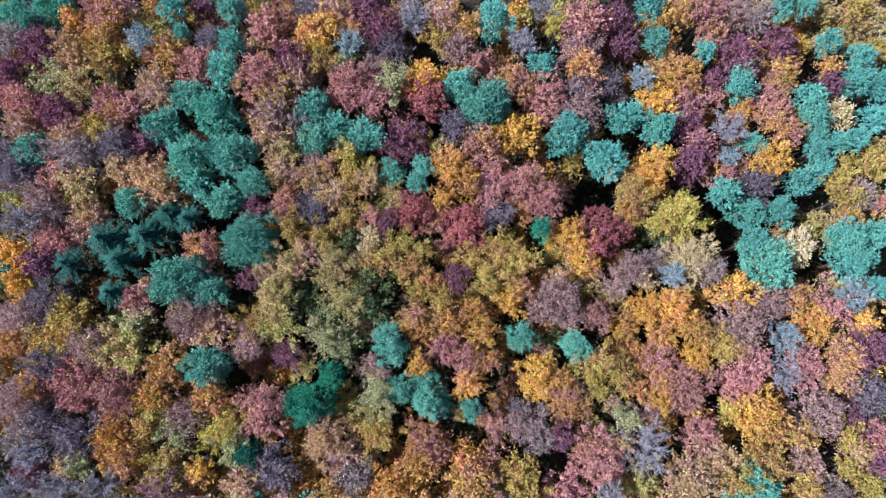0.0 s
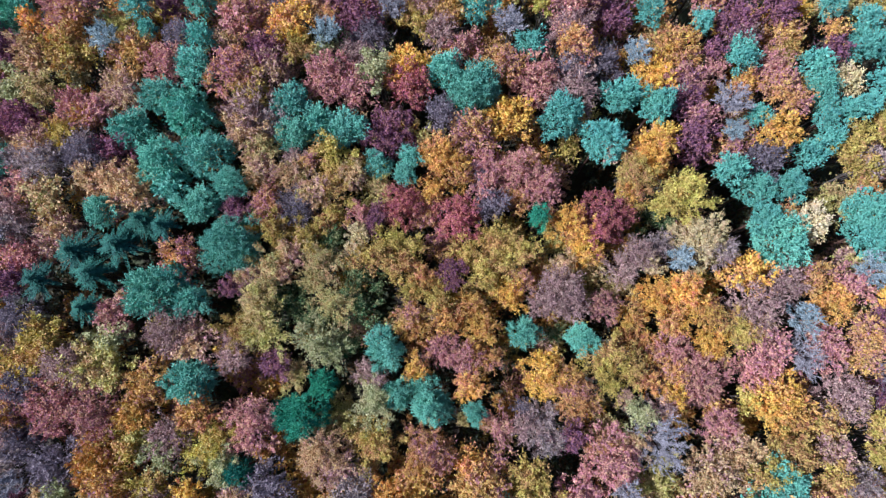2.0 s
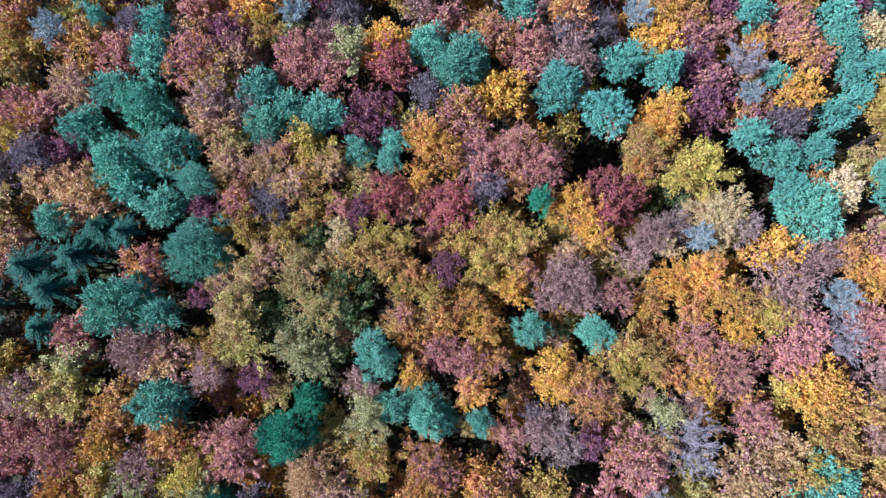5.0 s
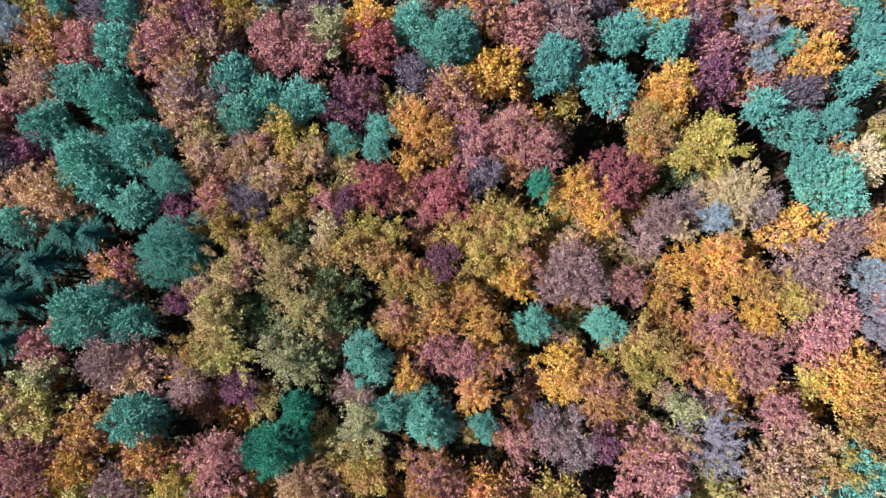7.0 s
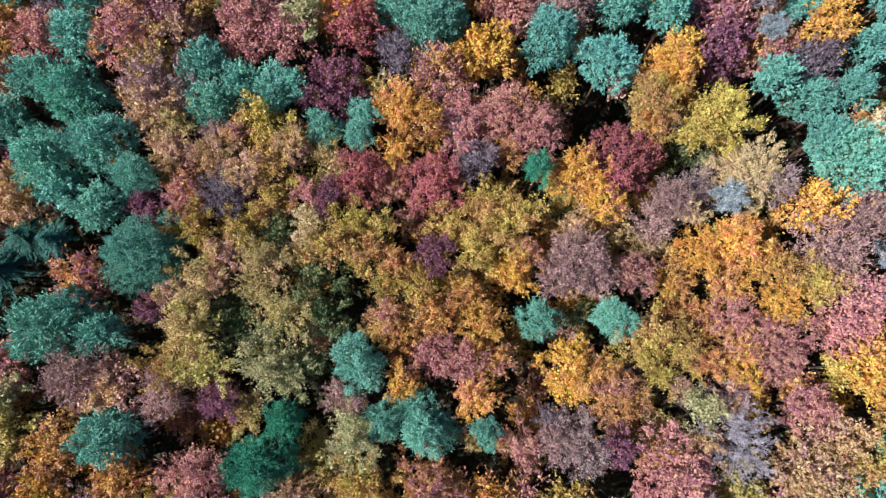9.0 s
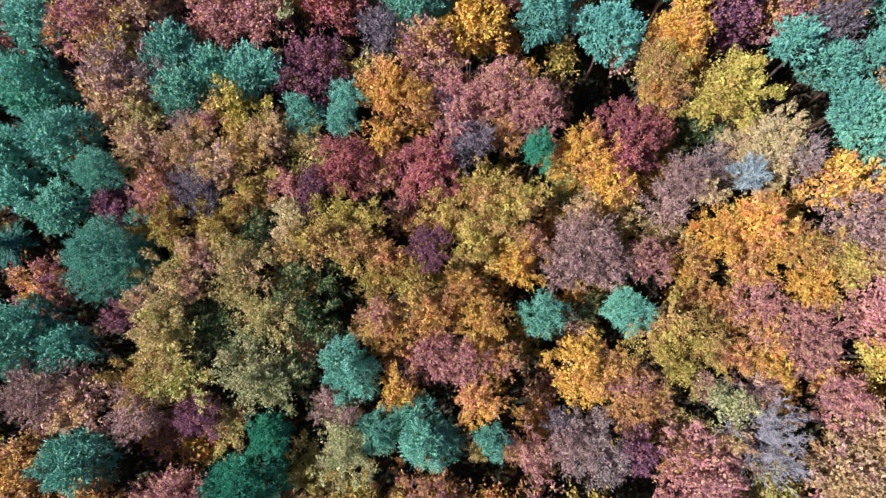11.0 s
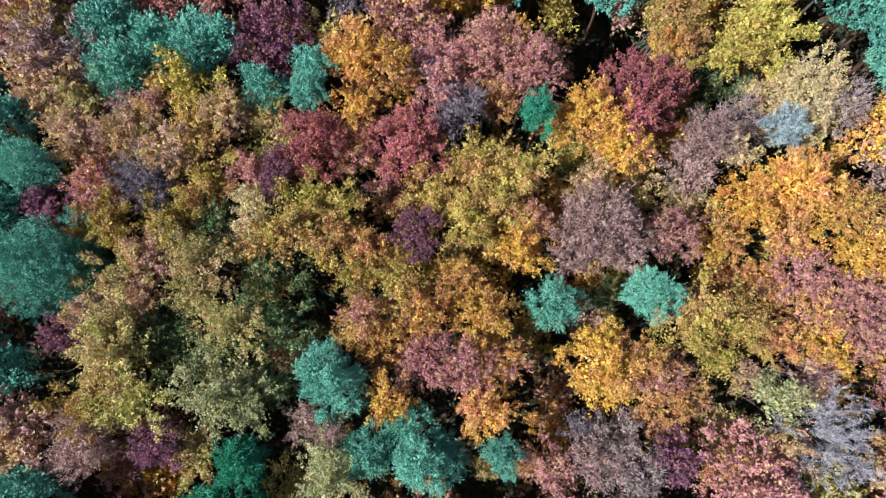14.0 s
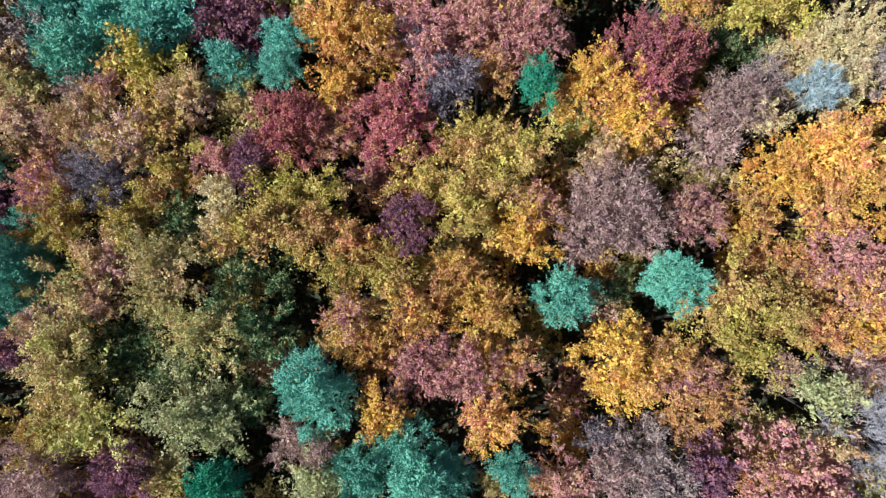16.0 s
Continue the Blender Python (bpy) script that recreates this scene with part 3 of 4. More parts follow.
oak(Y, -39.36, -10.54, 23.2, 2.11)
oak(Y, -36.04, -15.83, 23.7, 2.53)
oak(Y, 60.40, 47.86, 24.3, 2.36)
oak(Y, 62.64, 42.16, 23.2, 1.93)
oak(Y, 48.35, 36.58, 22.9, 1.91)
oak(Y, 55.37, 22.49, 23.8, 2.72)
oak(Y, 55.91, 20.08, 23.5, 1.85)
oak(Y, 60.39, 25.34, 23.4, 2.58)
oak(Y, 56.44, 25.25, 22.7, 1.08)
oak(Y, 46.01, -11.96, 23.1, 2.11)
oak(Y, 52.99, -11.96, 23.2, 1.74)
oak(Y, 52.59, -15.83, 23.8, 1.94)
oak(Y, 55.61, -18.27, 23.2, 2.08)
oak(Y, 43.14, -15.48, 23.7, 1.94)
oak(Y, 46.17, -18.27, 23.9, 1.71)
oak(Y, -0.73, 43.47, 23.5, 1.94)
oak(Y, -14.80, -18.61, 22.6, 1.35)
oak(Y, 10.24, -17.92, 23.6, 2.81)
oak(T, -9.20, 28.80, 21.7, 1.45)
oak(T, -0.92, 27.79, 21.2, 1.41)
oak(T, -7.45, 21.31, 21.5, 2.34)
oak(T, -17.54, 22.31, 22.9, 1.55)
oak(T, 19.87, 9.49, 20.0, 1.76)
oak(T, 23.45, 6.34, 20.4, 2.03)
oak(T, 16.14, 12.51, 20.1, 1.99)
oak(T, -22.48, 5.74, 24.3, 2.15)
oak(T, -21.84, 2.13, 24.3, 2.19)
oak(T, -19.07, -2.41, 21.4, 1.81)
oak(T, 20.33, -11.43, 20.1, 2.09)
oak(T, 2.30, -9.33, 20.5, 1.00)
oak(T, 53.11, 16.57, 21.2, 2.46)
oak(T, 25.88, -17.89, 21.4, 2.67)
oak(T, -41.94, -0.41, 24.1, 2.93)
oak(T, -38.23, -9.17, 21.6, 2.25)
oak(T, -44.59, -0.61, 24.2, 2.23)
oak(T, -12.42, -8.14, 20.5, 2.64)
oak(T, -43.06, 47.03, 21.0, 1.99)
oak(T, -51.79, 36.41, 23.9, 2.47)
oak(T, -61.02, 20.81, 20.3, 1.92)
oak(T, 56.75, 48.30, 22.2, 2.00)
oak(T, 60.54, 46.14, 20.6, 2.61)
oak(E, -21.93, 26.93, 23.5, 1.94)
oak(E, -21.09, 10.82, 24.3, 2.36)
oak(E, -14.48, 11.31, 24.8, 2.10)
oak(E, -15.56, 8.65, 24.1, 1.84)
oak(E, -13.12, 5.77, 24.5, 1.97)
oak(E, -22.83, 7.98, 23.8, 2.10)
oak(E, -50.47, 22.09, 23.8, 2.41)
oak(G, -13.46, 14.21, 22.3, 2.02)
oak(G, 29.82, 15.92, 19.1, 2.07)
oak(G, -9.94, 9.73, 22.5, 2.06)
oak(G, -9.99, 5.61, 23.7, 2.24)
oak(G, -19.34, 6.53, 21.9, 2.35)
oak(G, -12.46, 1.03, 21.8, 1.92)
oak(G, -16.14, 3.97, 22.0, 1.62)
oak(G, 14.56, 0.71, 19.7, 1.10)
oak(g, -15.28, 0.97, 24.3, 2.23)
oak(g, -13.53, -0.18, 23.4, 1.81)
oak(g, -8.27, -5.58, 23.4, 1.34)
oak(g, 23.65, -9.55, 23.8, 1.69)
oak(g, -14.12, 40.43, 22.9, 1.84)
oak(g, -6.72, 36.49, 24.1, 2.21)
oak(g, -40.96, 2.91, 23.8, 2.02)
oak(g, -8.61, -6.99, 23.9, 2.19)
oak(g, -56.28, 37.01, 23.1, 2.32)
oak(g, -48.27, 39.22, 20.9, 1.72)
oak(g, -27.45, -12.67, 23.9, 1.96)
oak(g, -34.85, -11.75, 22.9, 1.81)
oak(g, -46.64, -15.48, 23.6, 1.36)
oak(e, 29.40, 16.83, 23.3, 1.74)
oak(e, 32.11, 17.91, 24.7, 3.21)
oak(e, 38.16, -8.61, 21.0, 1.44)
oak(e, -28.19, -10.11, 24.2, 2.17)
oak(e, -29.74, -11.25, 23.5, 2.26)
oak(e, 16.42, 45.21, 23.0, 1.37)
beech(F, -0.18, 19.87, 23.6, 1.70)
beech(F, 17.51, 14.36, 24.1, 2.74)
beech(F, 19.11, 11.02, 23.3, 2.08)
beech(F, 25.58, 18.37, 23.7, 1.50)
beech(F, 27.29, 4.74, 23.0, 2.10)
beech(F, 31.00, 4.97, 24.2, 2.49)
beech(F, 29.42, 1.62, 23.4, 2.15)
beech(F, 9.13, 5.45, 23.5, 1.61)
beech(F, -3.14, -2.75, 23.6, 1.58)
beech(F, 3.38, -5.08, 23.3, 1.93)
beech(F, 12.92, -4.46, 23.9, 2.81)
beech(F, 28.06, -7.21, 23.8, 1.63)
beech(F, -2.70, 37.64, 23.4, 2.86)
beech(F, 30.44, 34.35, 24.0, 2.46)
beech(F, 45.70, 25.29, 24.4, 2.71)
beech(F, 30.24, 25.45, 23.4, 2.53)
beech(F, 28.79, 23.00, 24.3, 2.51)
beech(F, 10.32, 29.45, 23.4, 2.93)
beech(F, 40.11, 7.27, 23.3, 2.77)
beech(F, 33.88, -1.46, 23.4, 2.00)
beech(F, 40.97, -8.52, 24.3, 2.88)
beech(F, 2.97, -14.73, 23.1, 2.04)
beech(F, -53.71, 46.53, 23.5, 1.54)
beech(F, -59.18, 12.19, 23.8, 2.36)
beech(F, -57.19, 7.94, 23.8, 1.81)
beech(F, -31.29, -15.83, 24.0, 1.50)
beech(F, 50.94, 43.03, 22.9, 1.53)
beech(F, 56.43, 3.01, 23.5, 1.56)
beech(F, -18.68, 44.34, 24.7, 2.84)
beech(F, 33.14, 37.86, 24.3, 3.45)
beech(O, 0.89, 24.53, 24.2, 2.35)
beech(O, 3.12, 22.65, 24.0, 2.82)
beech(O, -14.41, 16.22, 21.8, 1.51)
beech(O, -2.21, 8.80, 23.5, 1.74)
beech(O, 33.24, 2.20, 24.0, 1.78)
beech(O, 24.66, 2.44, 21.7, 1.95)
beech(O, -2.81, 1.48, 21.9, 2.04)
beech(O, 1.11, 3.17, 24.1, 1.77)
beech(O, 4.23, 4.38, 23.3, 2.08)
beech(O, 5.29, 1.50, 23.6, 2.13)
beech(O, 15.96, -5.01, 22.7, 1.72)
beech(O, 8.14, -8.76, 18.9, 1.63)
beech(O, 27.32, -1.88, 21.0, 1.92)
beech(O, 25.22, -5.78, 23.6, 1.35)
beech(O, 24.25, -0.47, 19.2, 1.94)
beech(O, 45.58, 14.64, 23.0, 1.12)
beech(O, 42.30, -10.11, 24.2, 2.87)
beech(O, -38.65, -6.49, 23.3, 2.54)
beech(O, -30.27, -6.53, 24.4, 2.42)
beech(O, 42.40, 32.36, 22.9, 1.82)
beech(O, -43.33, -11.46, 23.9, 2.55)
beech(O, 55.03, 39.15, 23.6, 1.35)
beech(O, 50.00, 3.01, 23.6, 2.47)
beech(O, -3.57, -16.18, 23.2, 2.38)
beech(O, -6.82, -18.27, 24.3, 2.51)
beech(R, -16.05, 24.57, 23.5, 1.04)
beech(R, -21.77, 21.41, 22.3, 1.74)
beech(R, -21.94, 18.97, 23.5, 1.96)
beech(R, -1.28, 17.10, 22.2, 1.84)
beech(R, 0.18, 13.42, 21.2, 1.74)
beech(R, 11.17, 18.49, 22.0, 1.78)
beech(R, 10.64, 7.62, 22.9, 1.89)
beech(R, -4.00, 3.77, 23.2, 1.70)
beech(R, 4.04, -0.62, 22.6, 1.58)
beech(R, 6.27, -2.05, 22.9, 1.37)
beech(R, 16.19, -6.93, 24.3, 2.64)
beech(R, 19.10, -13.36, 22.7, 1.48)
beech(R, 28.73, -4.77, 23.4, 1.73)
beech(R, 5.49, -10.11, 19.6, 1.12)
beech(R, -39.49, 41.45, 24.2, 2.81)
beech(R, -26.35, 37.71, 24.7, 3.24)
beech(R, 10.25, 37.43, 24.2, 2.47)
beech(R, 39.72, 24.03, 23.3, 2.27)
beech(R, 5.63, 27.78, 24.6, 3.04)
beech(R, 47.70, 6.17, 23.3, 2.40)
beech(R, -0.77, -13.03, 23.7, 2.05)
beech(R, -33.07, 12.86, 23.8, 2.68)
beech(R, -36.76, -2.83, 23.6, 2.68)
beech(R, -2.41, -12.53, 24.5, 2.84)
beech(R, 46.77, 32.20, 24.2, 2.45)
beech(R, 48.57, 29.86, 23.7, 1.89)
beech(R, 6.00, -14.61, 21.9, 1.68)
beech(R, -47.48, 47.41, 24.4, 2.36)
beech(R, -49.71, 44.78, 23.5, 2.76)
beech(R, -45.67, 32.36, 23.7, 1.90)
beech(R, -57.88, 0.39, 23.1, 1.78)
beech(R, -53.76, -5.27, 23.8, 2.13)
beech(R, -41.65, -14.08, 24.2, 3.27)
beech(R, 39.23, 44.34, 23.2, 2.18)
beech(R, 48.99, 39.32, 23.3, 2.49)
beech(R, 56.40, 17.29, 22.9, 1.84)
beech(R, 60.46, 18.88, 23.8, 1.46)
beech(R, 53.69, -1.61, 24.3, 2.45)
beech(R, 52.66, -4.40, 23.8, 1.99)
beech(R, -24.07, 46.53, 24.2, 2.68)
beech(R, 3.76, 45.65, 23.4, 2.19)
beech(R, -13.00, 45.65, 22.7, 1.37)
beech(R, 20.30, 39.57, 24.3, 2.65)
beech(R, 35.40, 48.30, 23.5, 2.20)
beech(R, 3.35, -16.88, 24.4, 2.81)
beech(R, 5.52, -17.92, 23.7, 1.72)
beech(C, 7.03, 22.97, 23.3, 2.42)
beech(C, 6.80, 20.08, 23.6, 1.71)
beech(C, 11.07, 21.64, 24.6, 2.93)
beech(C, 13.79, 19.60, 23.9, 2.51)
beech(C, -9.91, 17.52, 22.8, 1.32)
beech(C, 20.85, 3.79, 22.8, 1.86)
beech(C, 0.18, -0.58, 23.0, 2.18)
beech(C, 2.81, -1.45, 23.8, 2.10)
beech(C, 20.36, -14.78, 24.7, 3.39)
beech(C, 6.86, -10.42, 23.1, 1.67)
beech(C, 29.32, -2.32, 23.2, 2.19)
beech(C, -35.01, 39.37, 24.4, 2.61)
beech(C, -44.09, 33.16, 24.0, 1.68)
beech(C, -13.16, 36.77, 24.4, 3.23)
beech(C, -9.45, 35.17, 23.6, 2.58)
beech(C, 15.10, 35.28, 24.0, 3.42)
beech(C, 36.15, 28.50, 23.2, 2.04)
beech(C, 41.31, -2.51, 23.8, 2.35)
beech(C, 39.05, -4.52, 23.7, 2.68)
beech(C, 31.22, -5.44, 24.3, 3.71)
beech(C, 34.17, -11.51, 23.1, 2.17)
beech(C, -40.87, 6.12, 23.7, 2.27)
beech(C, -43.26, -6.13, 24.6, 3.23)
beech(C, -23.46, -8.29, 24.6, 3.10)
beech(C, 34.46, 33.20, 24.2, 2.46)
beech(C, -50.05, 48.74, 24.0, 1.95)
beech(C, -25.24, 45.21, 24.4, 2.35)
beech(C, -61.32, 35.31, 23.1, 1.91)
beech(C, -47.57, 34.04, 23.6, 2.62)
beech(C, -59.14, 33.62, 23.6, 2.30)
beech(C, -53.77, 23.71, 23.6, 1.63)
beech(C, -53.22, 14.14, 23.4, 2.60)
beech(C, -48.71, -5.13, 24.3, 3.47)
beech(C, 38.24, 47.86, 23.9, 2.69)
beech(C, 38.59, 35.06, 22.6, 1.50)
beech(C, 46.60, 34.89, 23.4, 2.15)
beech(C, 52.48, 5.12, 24.0, 2.18)
beech(C, 48.32, -2.93, 23.5, 2.52)
beech(C, 56.67, -11.96, 23.6, 1.96)
beech(C, 4.94, 40.00, 23.7, 2.17)
beech(C, 19.72, 46.09, 24.8, 3.17)
beech(C, 15.67, -18.61, 23.3, 2.37)
beech(X, -4.22, 17.96, 24.5, 2.52)
beech(X, 2.76, 16.28, 24.1, 2.86)
beech(X, 22.57, 15.37, 23.6, 3.15)
beech(X, 20.26, 13.03, 23.9, 1.66)
beech(X, -2.11, 34.54, 24.5, 2.71)
beech(D, -5.66, 28.14, 23.7, 3.37)
beech(D, -7.24, 17.44, 23.0, 1.25)
beech(D, -7.93, 15.51, 23.1, 1.00)
beech(D, 1.84, 8.96, 24.0, 1.82)
beech(D, -26.25, 8.64, 23.1, 1.27)
beech(D, -20.83, -1.30, 22.8, 1.80)
beech(D, 15.58, -11.96, 23.3, 1.66)
beech(D, -41.79, 28.14, 23.3, 2.41)
beech(D, -21.59, 40.86, 23.9, 3.13)
beech(D, -25.99, 18.71, 23.4, 1.62)
beech(D, 34.01, 31.37, 23.7, 2.56)
beech(D, 34.80, 25.78, 24.2, 2.28)
beech(D, 35.44, 24.69, 20.8, 2.18)
beech(D, -35.64, 49.60, 21.0, 2.03)
beech(D, -57.65, 42.60, 24.2, 2.99)
beech(D, -62.46, 38.29, 24.2, 2.32)
beech(D, -54.65, 32.78, 24.3, 2.70)
beech(D, -55.21, 11.02, 23.6, 2.20)
beech(D, -54.66, -17.13, 21.0, 2.01)
beech(D, -37.24, -19.30, 23.9, 1.71)
beech(D, 42.26, 41.30, 24.5, 2.66)
beech(D, 48.05, 42.60, 24.3, 2.34)
beech(D, 55.23, 37.01, 23.1, 1.67)
beech(D, 38.75, 37.43, 23.5, 1.51)
beech(D, 56.45, -0.35, 24.2, 2.76)
beech(D, 54.27, -9.58, 22.9, 1.99)
beech(D, 56.36, -14.78, 23.6, 1.73)
beech(D, -11.00, 48.30, 23.5, 2.36)
beech(D, -8.90, 45.21, 24.2, 2.51)
beech(D, 25.07, 46.97, 23.3, 2.69)
beech(D, 26.34, 44.08, 21.5, 2.23)
beech(B, -10.42, 22.43, 23.8, 1.84)
beech(B, -22.47, 23.95, 23.9, 2.00)
beech(B, -18.50, 22.81, 24.0, 1.91)
beech(B, -15.15, 20.50, 24.0, 2.22)
beech(B, 16.33, 9.49, 23.0, 1.52)
beech(B, -19.43, 10.02, 23.8, 1.17)
beech(B, -18.47, 12.85, 24.0, 1.68)
beech(B, -24.30, 9.61, 23.3, 1.43)
beech(B, 22.57, -7.58, 22.6, 1.05)
beech(B, 23.14, -12.99, 23.3, 1.73)
beech(B, -40.96, 35.41, 24.2, 3.22)
beech(B, -42.23, 23.30, 23.6, 3.31)
beech(B, -38.86, 21.53, 24.8, 3.11)
beech(B, -24.03, 29.17, 24.3, 3.17)
beech(B, -20.83, 37.93, 23.9, 2.98)
beech(B, 40.15, 0.01, 23.0, 2.01)
beech(B, 35.48, -14.45, 23.9, 2.49)
beech(B, 31.97, -17.23, 24.5, 3.03)
beech(B, -30.94, 2.09, 23.8, 2.60)
beech(B, -15.20, -12.04, 24.3, 3.29)
beech(B, -54.19, 43.03, 23.8, 1.93)
beech(B, -52.97, 40.44, 23.3, 1.92)
beech(B, -59.24, 30.86, 23.7, 2.61)
beech(B, -52.66, 28.62, 23.7, 2.60)
beech(B, -45.60, 24.77, 23.4, 1.16)
beech(B, -48.83, 16.90, 23.6, 2.85)
beech(B, -49.17, -15.83, 23.3, 1.65)
beech(B, -25.71, -18.06, 23.8, 2.66)
beech(B, 47.19, -15.13, 23.6, 2.09)
beech(B, 53.87, -14.08, 23.7, 1.73)
beech(B, -15.92, 47.86, 23.2, 2.20)
beech(B, -0.33, 46.97, 24.1, 2.52)
beech(B, -12.73, -14.43, 23.1, 2.09)
beech(K, -9.84, 14.72, 23.4, 1.31)
beech(K, -10.29, 12.48, 23.7, 1.30)
beech(K, 33.75, 11.19, 24.2, 3.49)
beech(K, 27.24, 8.62, 23.2, 1.21)
beech(K, 48.32, 13.28, 23.7, 2.45)
beech(K, 63.53, 46.53, 23.1, 1.95)
beech(K, 55.97, 32.36, 23.5, 1.90)
thin_beech(M, -18.09, 24.91, 22.7, 1.61)
thin_beech(M, 25.49, 10.04, 24.2, 1.92)
thin_beech(M, 23.77, 8.25, 22.8, 1.63)
thin_beech(M, 15.72, 6.64, 24.4, 2.27)
thin_beech(M, 16.74, 4.48, 23.6, 1.98)
thin_beech(M, 13.44, 4.71, 24.3, 2.09)
thin_beech(M, -9.62, -2.82, 22.4, 1.14)
thin_beech(M, -7.88, -3.71, 22.7, 1.00)
thin_beech(M, -25.71, -0.03, 23.8, 2.02)
thin_beech(M, 27.01, -8.75, 22.9, 1.48)
thin_beech(M, 9.72, -10.22, 23.7, 1.53)
thin_beech(M, -23.82, 32.17, 24.4, 2.94)
thin_beech(M, 19.59, 33.21, 24.0, 3.21)
thin_beech(M, 43.98, 5.79, 23.2, 2.52)
thin_beech(M, 39.56, 2.48, 24.7, 2.85)
thin_beech(M, -34.13, 3.42, 24.4, 2.84)
thin_beech(M, -33.88, -9.34, 23.5, 2.18)
thin_beech(M, -9.62, 39.57, 22.9, 1.84)
thin_beech(M, -55.75, 20.08, 23.8, 2.40)
thin_beech(M, -57.12, 3.76, 23.5, 2.48)
thin_beech(M, -46.56, 0.02, 24.5, 2.53)
thin_beech(M, -56.00, -6.58, 24.4, 2.57)
thin_beech(M, -35.53, -17.78, 24.3, 2.66)
thin_beech(M, 42.34, 47.86, 23.2, 1.95)
thin_beech(M, 43.33, 39.32, 23.1, 1.68)
thin_beech(M, 49.22, -9.11, 24.2, 3.00)
thin_beech(M, 1.71, 42.16, 23.9, 1.93)
thin_beech(M, 19.99, 42.16, 23.7, 2.82)
thin_beech(L, 6.28, 22.18, 22.4, 1.22)
thin_beech(L, -17.31, 18.49, 24.1, 2.20)
thin_beech(L, 6.50, 17.05, 22.9, 1.25)
thin_beech(L, 7.82, 17.95, 23.6, 1.49)
thin_beech(L, 9.77, -9.15, 22.4, 1.36)
thin_beech(L, -33.52, 43.74, 23.2, 1.85)
thin_beech(L, 1.85, 30.38, 24.1, 1.92)
thin_beech(L, 43.75, 22.43, 23.8, 2.69)
thin_beech(L, 19.37, 36.16, 23.0, 2.15)
thin_beech(L, -60.28, 25.74, 23.2, 2.42)
thin_beech(L, -45.82, 27.39, 23.8, 2.59)
thin_beech(L, -59.62, 23.30, 23.9, 2.10)
thin_beech(L, -57.86, 24.04, 21.8, 1.83)
thin_beech(L, -53.94, 6.03, 23.4, 2.49)
thin_beech(L, -52.28, -2.93, 24.0, 2.29)
thin_beech(L, -52.77, -9.11, 23.3, 2.12)
thin_beech(L, -48.77, -12.32, 23.6, 3.13)
thin_beech(L, -21.81, -15.83, 24.1, 2.38)
thin_beech(L, 56.15, -6.58, 24.4, 2.28)
thin_beech(L, -19.64, 48.56, 23.0, 1.95)
thin_beech(L, -7.64, 42.60, 23.3, 2.50)
thin_beech(L, 24.39, 37.47, 22.2, 2.21)
thin_beech(A, -20.81, 30.26, 23.1, 2.18)
thin_beech(A, 36.16, 9.61, 23.7, 1.53)
thin_beech(A, 28.53, 11.00, 22.7, 1.65)
thin_beech(A, 12.14, -10.23, 23.3, 1.96)
thin_beech(A, 12.47, -12.44, 23.1, 1.66)
thin_beech(A, -62.67, 43.90, 23.9, 1.94)
thin_beech(A, -54.09, 26.97, 23.6, 2.11)
thin_beech(A, -50.69, 26.15, 24.5, 2.43)
thin_beech(A, -46.39, 29.45, 22.8, 1.49)
thin_beech(A, -54.33, 17.53, 23.8, 2.08)
thin_beech(A, -54.72, -11.61, 23.4, 2.40)
thin_beech(A, 46.00, 47.41, 23.2, 1.95)
thin_beech(A, 57.93, 20.72, 23.8, 2.09)
thin_beech(A, 50.10, -18.96, 23.1, 1.93)
thin_beech(A, -4.85, 48.30, 23.5, 1.71)
thin_beech(A, -11.21, -16.88, 23.4, 2.23)
bare(W, 26.08, -12.63, 25.2, 3.85)
bare(W, 39.69, 29.47, 25.5, 2.74)
bare(W, 44.50, -3.84, 24.4, 2.80)
bare(W, -56.94, 16.50, 25.6, 2.85)
bare(W, -54.70, -18.61, 24.9, 2.66)
bare(W, -48.95, -18.06, 25.3, 2.95)
bare(W, -43.87, -18.06, 25.1, 2.95)
bare(W, -53.02, -13.87, 24.8, 2.24)
bare(W, -4.01, 46.09, 24.8, 2.35)
bare(W, 14.04, 48.30, 24.7, 2.53)
bare(W, 11.46, 42.60, 24.3, 2.18)
bare(W, 21.11, -18.61, 24.4, 1.93)
bare(V, 30.46, 9.21, 24.9, 1.68)
bare(V, -43.05, 42.70, 25.2, 2.37)
bare(V, 39.43, 25.56, 24.3, 1.46)
bare(V, 45.18, 1.08, 24.4, 2.55)
bare(V, 54.51, 6.41, 25.1, 2.34)
bare(V, -13.32, 42.16, 25.0, 2.17)
bare(V, 27.86, 37.01, 24.9, 1.99)
# dark clearings: place and radius
CLEARINGS = ((19.7, 20.7, 3.1), (8.7, -2.9, 2.2), (6.9, -6.4, 2.1), (-7.6, 5.5, 2.2), (-0.9, 11.4, 1.8), (-6.8, 23.4, 1.9), (39.8, 15.5, 3.4), (-38.5, 12.9, 3.6), (-28.6, 7.0, 2.5), (-44.4, 10.8, 3.0), (13.4, -16.9, 3.1), (-13.7, -3.2, 2.4), (-31.8, 17.8, 3.0), (50.9, 18.0, 2.7), (37.5, -7.9, 2.0), (-39.1, 14.0, 3.3), (41.1, 16.9, 3.1), (60.5, 31.5, 2.5), (15.0, 45.1, 2.6), (13.5, -16.6, 2.4), (-58.5, -15.9, 2.4), (55.4, 39.3, 2.2))
# the near and far edge of the plot, and half its width at each
PLOT = (-21.8, 52.1, 59.1, 66.9)


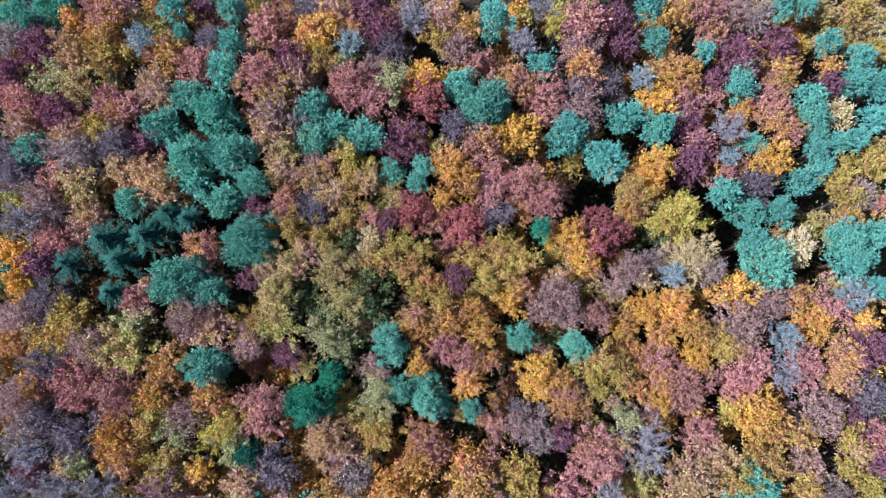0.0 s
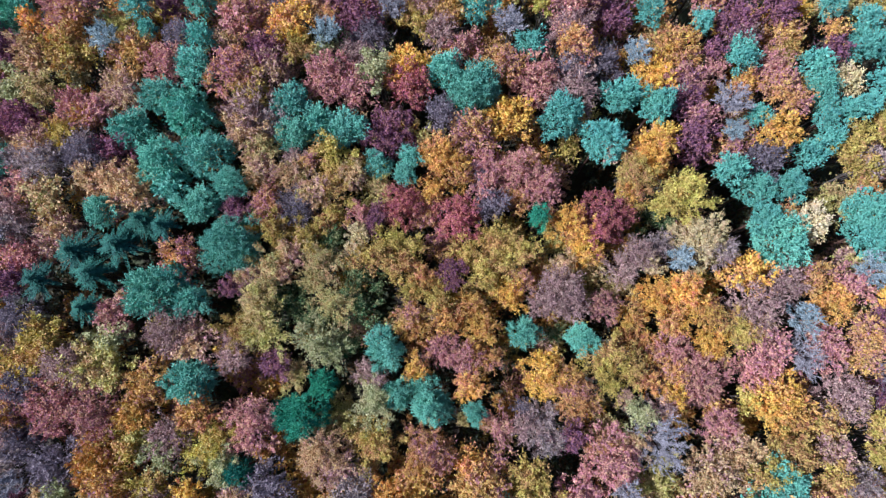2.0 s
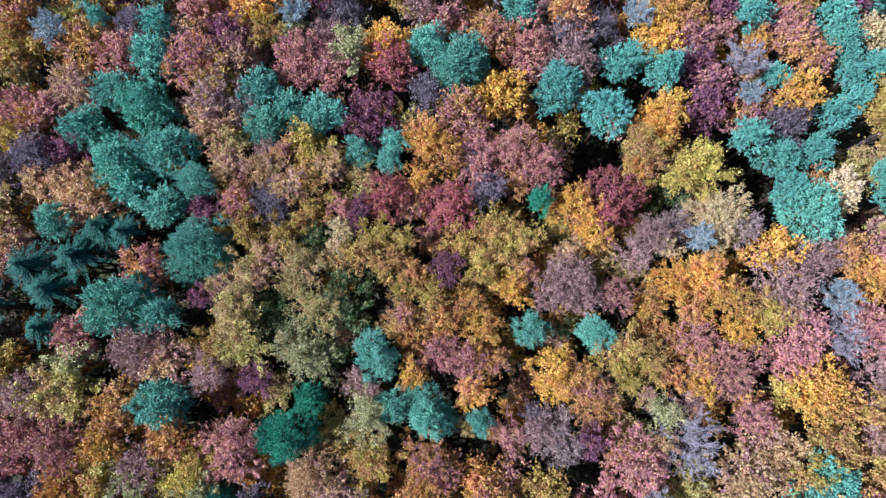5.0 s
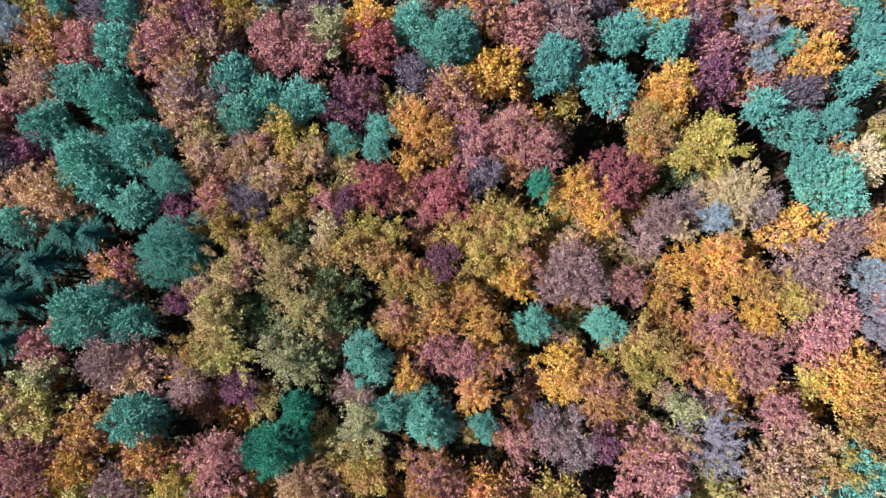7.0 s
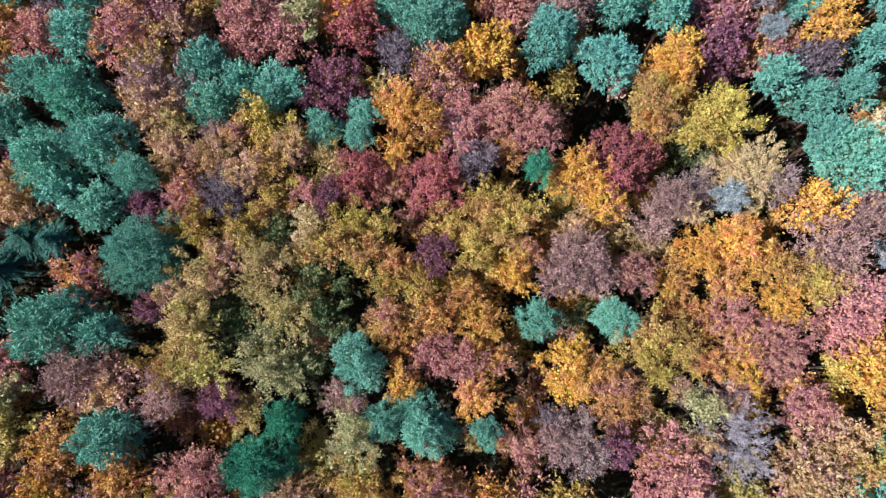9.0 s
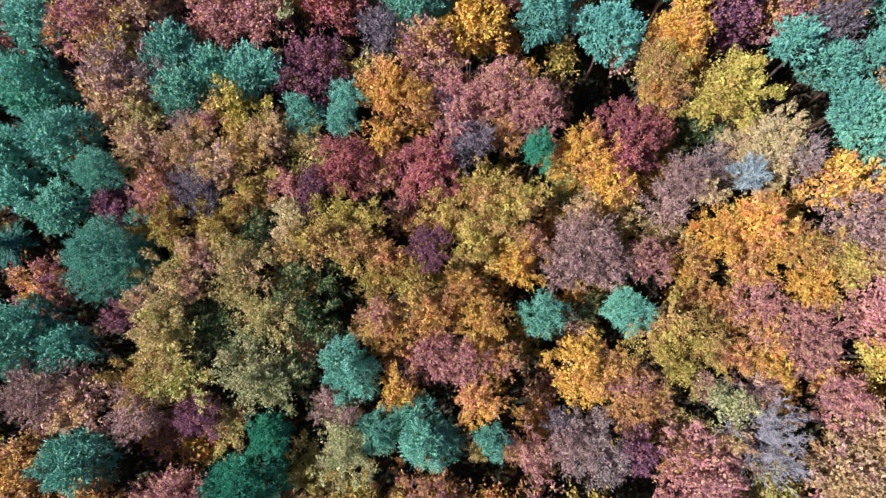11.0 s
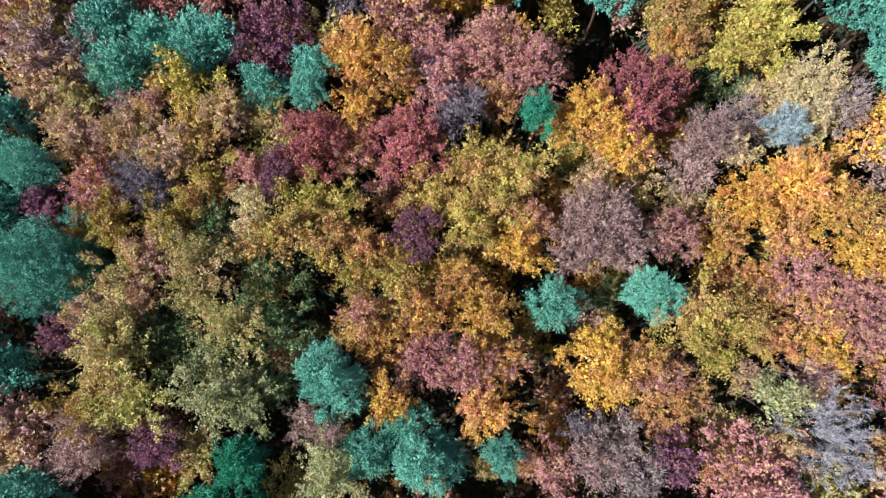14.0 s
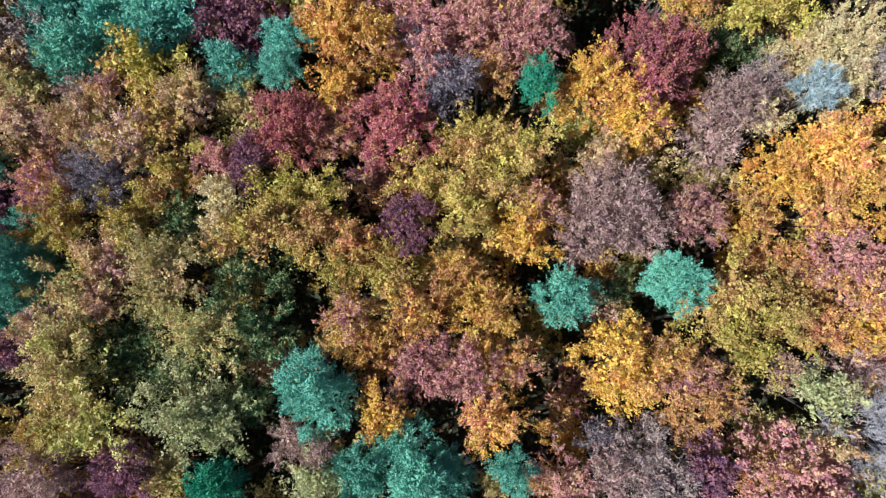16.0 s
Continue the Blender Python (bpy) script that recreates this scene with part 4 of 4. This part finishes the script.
def understorey():
    """Lower trees in the gaps of the canopy, but for the dark clearings and the pine stands: one mass of young growth."""
    rng = random.Random(31)
    near_y, far_y, near_half, far_half = PLOT
    hues = (T, O, R, B, Y, O, F)
    verts, faces, picks, start = [], [], [], 0
    trunks = []
    for i in range(62):
        for j in range(36):
            x, y = -66 + i * 2.15 + rng.uniform(-0.7, 0.7), near_y + j * 2.15 + rng.uniform(-0.7, 0.7)
            if y > far_y or abs(x) > near_half + (far_half - near_half) * (y - near_y) / (far_y - near_y):
                continue
            if any(math.hypot(x - cx, y - cy) < r for cx, cy, r in CLEARINGS):
                continue
            gap, in_pines = min((math.hypot(x - px, y - py) - 0.9 * pr, pine_by) for px, py, pr, pine_by in PLANTED)
            if gap < 0.15 or rng.random() > (0.16 if in_pines else 0.66):
                continue
            top, radius = rng.uniform(14.5, 18.8), min(1.5 + 0.5 * gap, 2.2)
            crowns = YOUNG
            size = min(crowns, key=lambda s: abs(s - radius))
            me = rng.choice(crowns[size])
            co = np.empty(len(me.vertices) * 3, dtype=np.float32)
            me.vertices.foreach_get("co", co)
            co, turn = co.reshape(-1, 3) * (radius / size), rng.uniform(0, 6.28)
            flat = np.stack([co[:, 0] * math.cos(turn) - co[:, 1] * math.sin(turn), co[:, 0] * math.sin(turn) + co[:, 1] * math.cos(turn), co[:, 2]], axis=1)
            verts.append(flat + np.array((x, y, top)))
            faces.append(np.arange(len(co)).reshape(-1, 3) + start)
            picks.append(np.full(len(co) // 3, rng.randrange(len(hues))))
            start += len(co)
            trunks.append(((x, y, -0.4), (x, y, top - 0.6), 0.13, 0.04))
    tube_verts, quads = tubes(trunks, 5)
    tris = np.concatenate([quads[:, [0, 1, 2]], quads[:, [0, 2, 3]]]) + start
    verts.append(tube_verts)
    faces.append(tris)
    picks.append(np.full(len(tris), len(hues)))
    me = mesh_of("understorey", np.concatenate(verts), np.concatenate(faces))
    for leaf in hues:
        me.materials.append(leaf)
    me.materials.append(BARK_BROAD)
    me.polygons.foreach_set("material_index", np.concatenate(picks).astype(np.int32))
    tagged(new("understorey", me), "young broadleaf trees in amber leaf below the canopy", "young trees", kind="stuff")


understorey()


# ---- the woods beyond ----
def woods_beyond():
    """The forest that goes on round the plot, as one mass of foliage, plainer further out."""
    rng = np.random.default_rng(21)
    near_y, far_y, near_half, far_half = PLOT
    kinds = [P, R, M, B, T, C, Y, O, N, A, F, R, B, M, P, P]
    where, out, size, kind = [], [], [], []
    step = 4.6
    for x in np.arange(-far_half - 42, far_half + 42, step):
        for y in np.arange(near_y - 42, far_y + 42, step):
            along = min(max((y - near_y) / (far_y - near_y), 0), 1)
            beyond = max(abs(x) - near_half - (far_half - near_half) * along, near_y - y, y - far_y)
            if beyond < 0:
                continue
            r = rng.uniform(2.3, 3.5)
            coarse = 0.36 if beyond < 9 else 0.8
            p, o = shell(rng, r, coarse, 1.0, 0.2, 0.4, -0.1)
            where.append(p + np.array((x + rng.uniform(-1.0, 1.0), y + rng.uniform(-1.0, 1.0), rng.uniform(21.8, 24.4))))
            out.append(o)
            size.append(1.05 * coarse * rng.lognormal(0, 0.25, len(p)))
            kind.append(np.full(len(p), rng.integers(len(kinds))))
    where, out, size, kind = (np.concatenate(v) for v in (where, out, size, kind))
    facing = unit(out + rng.normal(0, 0.3, out.shape) + np.array((0, 0, 0.3)))
    me = leaves("woods", where, out + rng.normal(0, 0.4, out.shape), facing, size * 1.2, size)
    for leaf in kinds:
        me.materials.append(leaf)
    me.polygons.foreach_set("material_index", kind.astype(np.int32))
    tagged(new("far_woods", me), "mixed autumn forest canopy around the plot", "woods", kind="stuff")


woods_beyond()
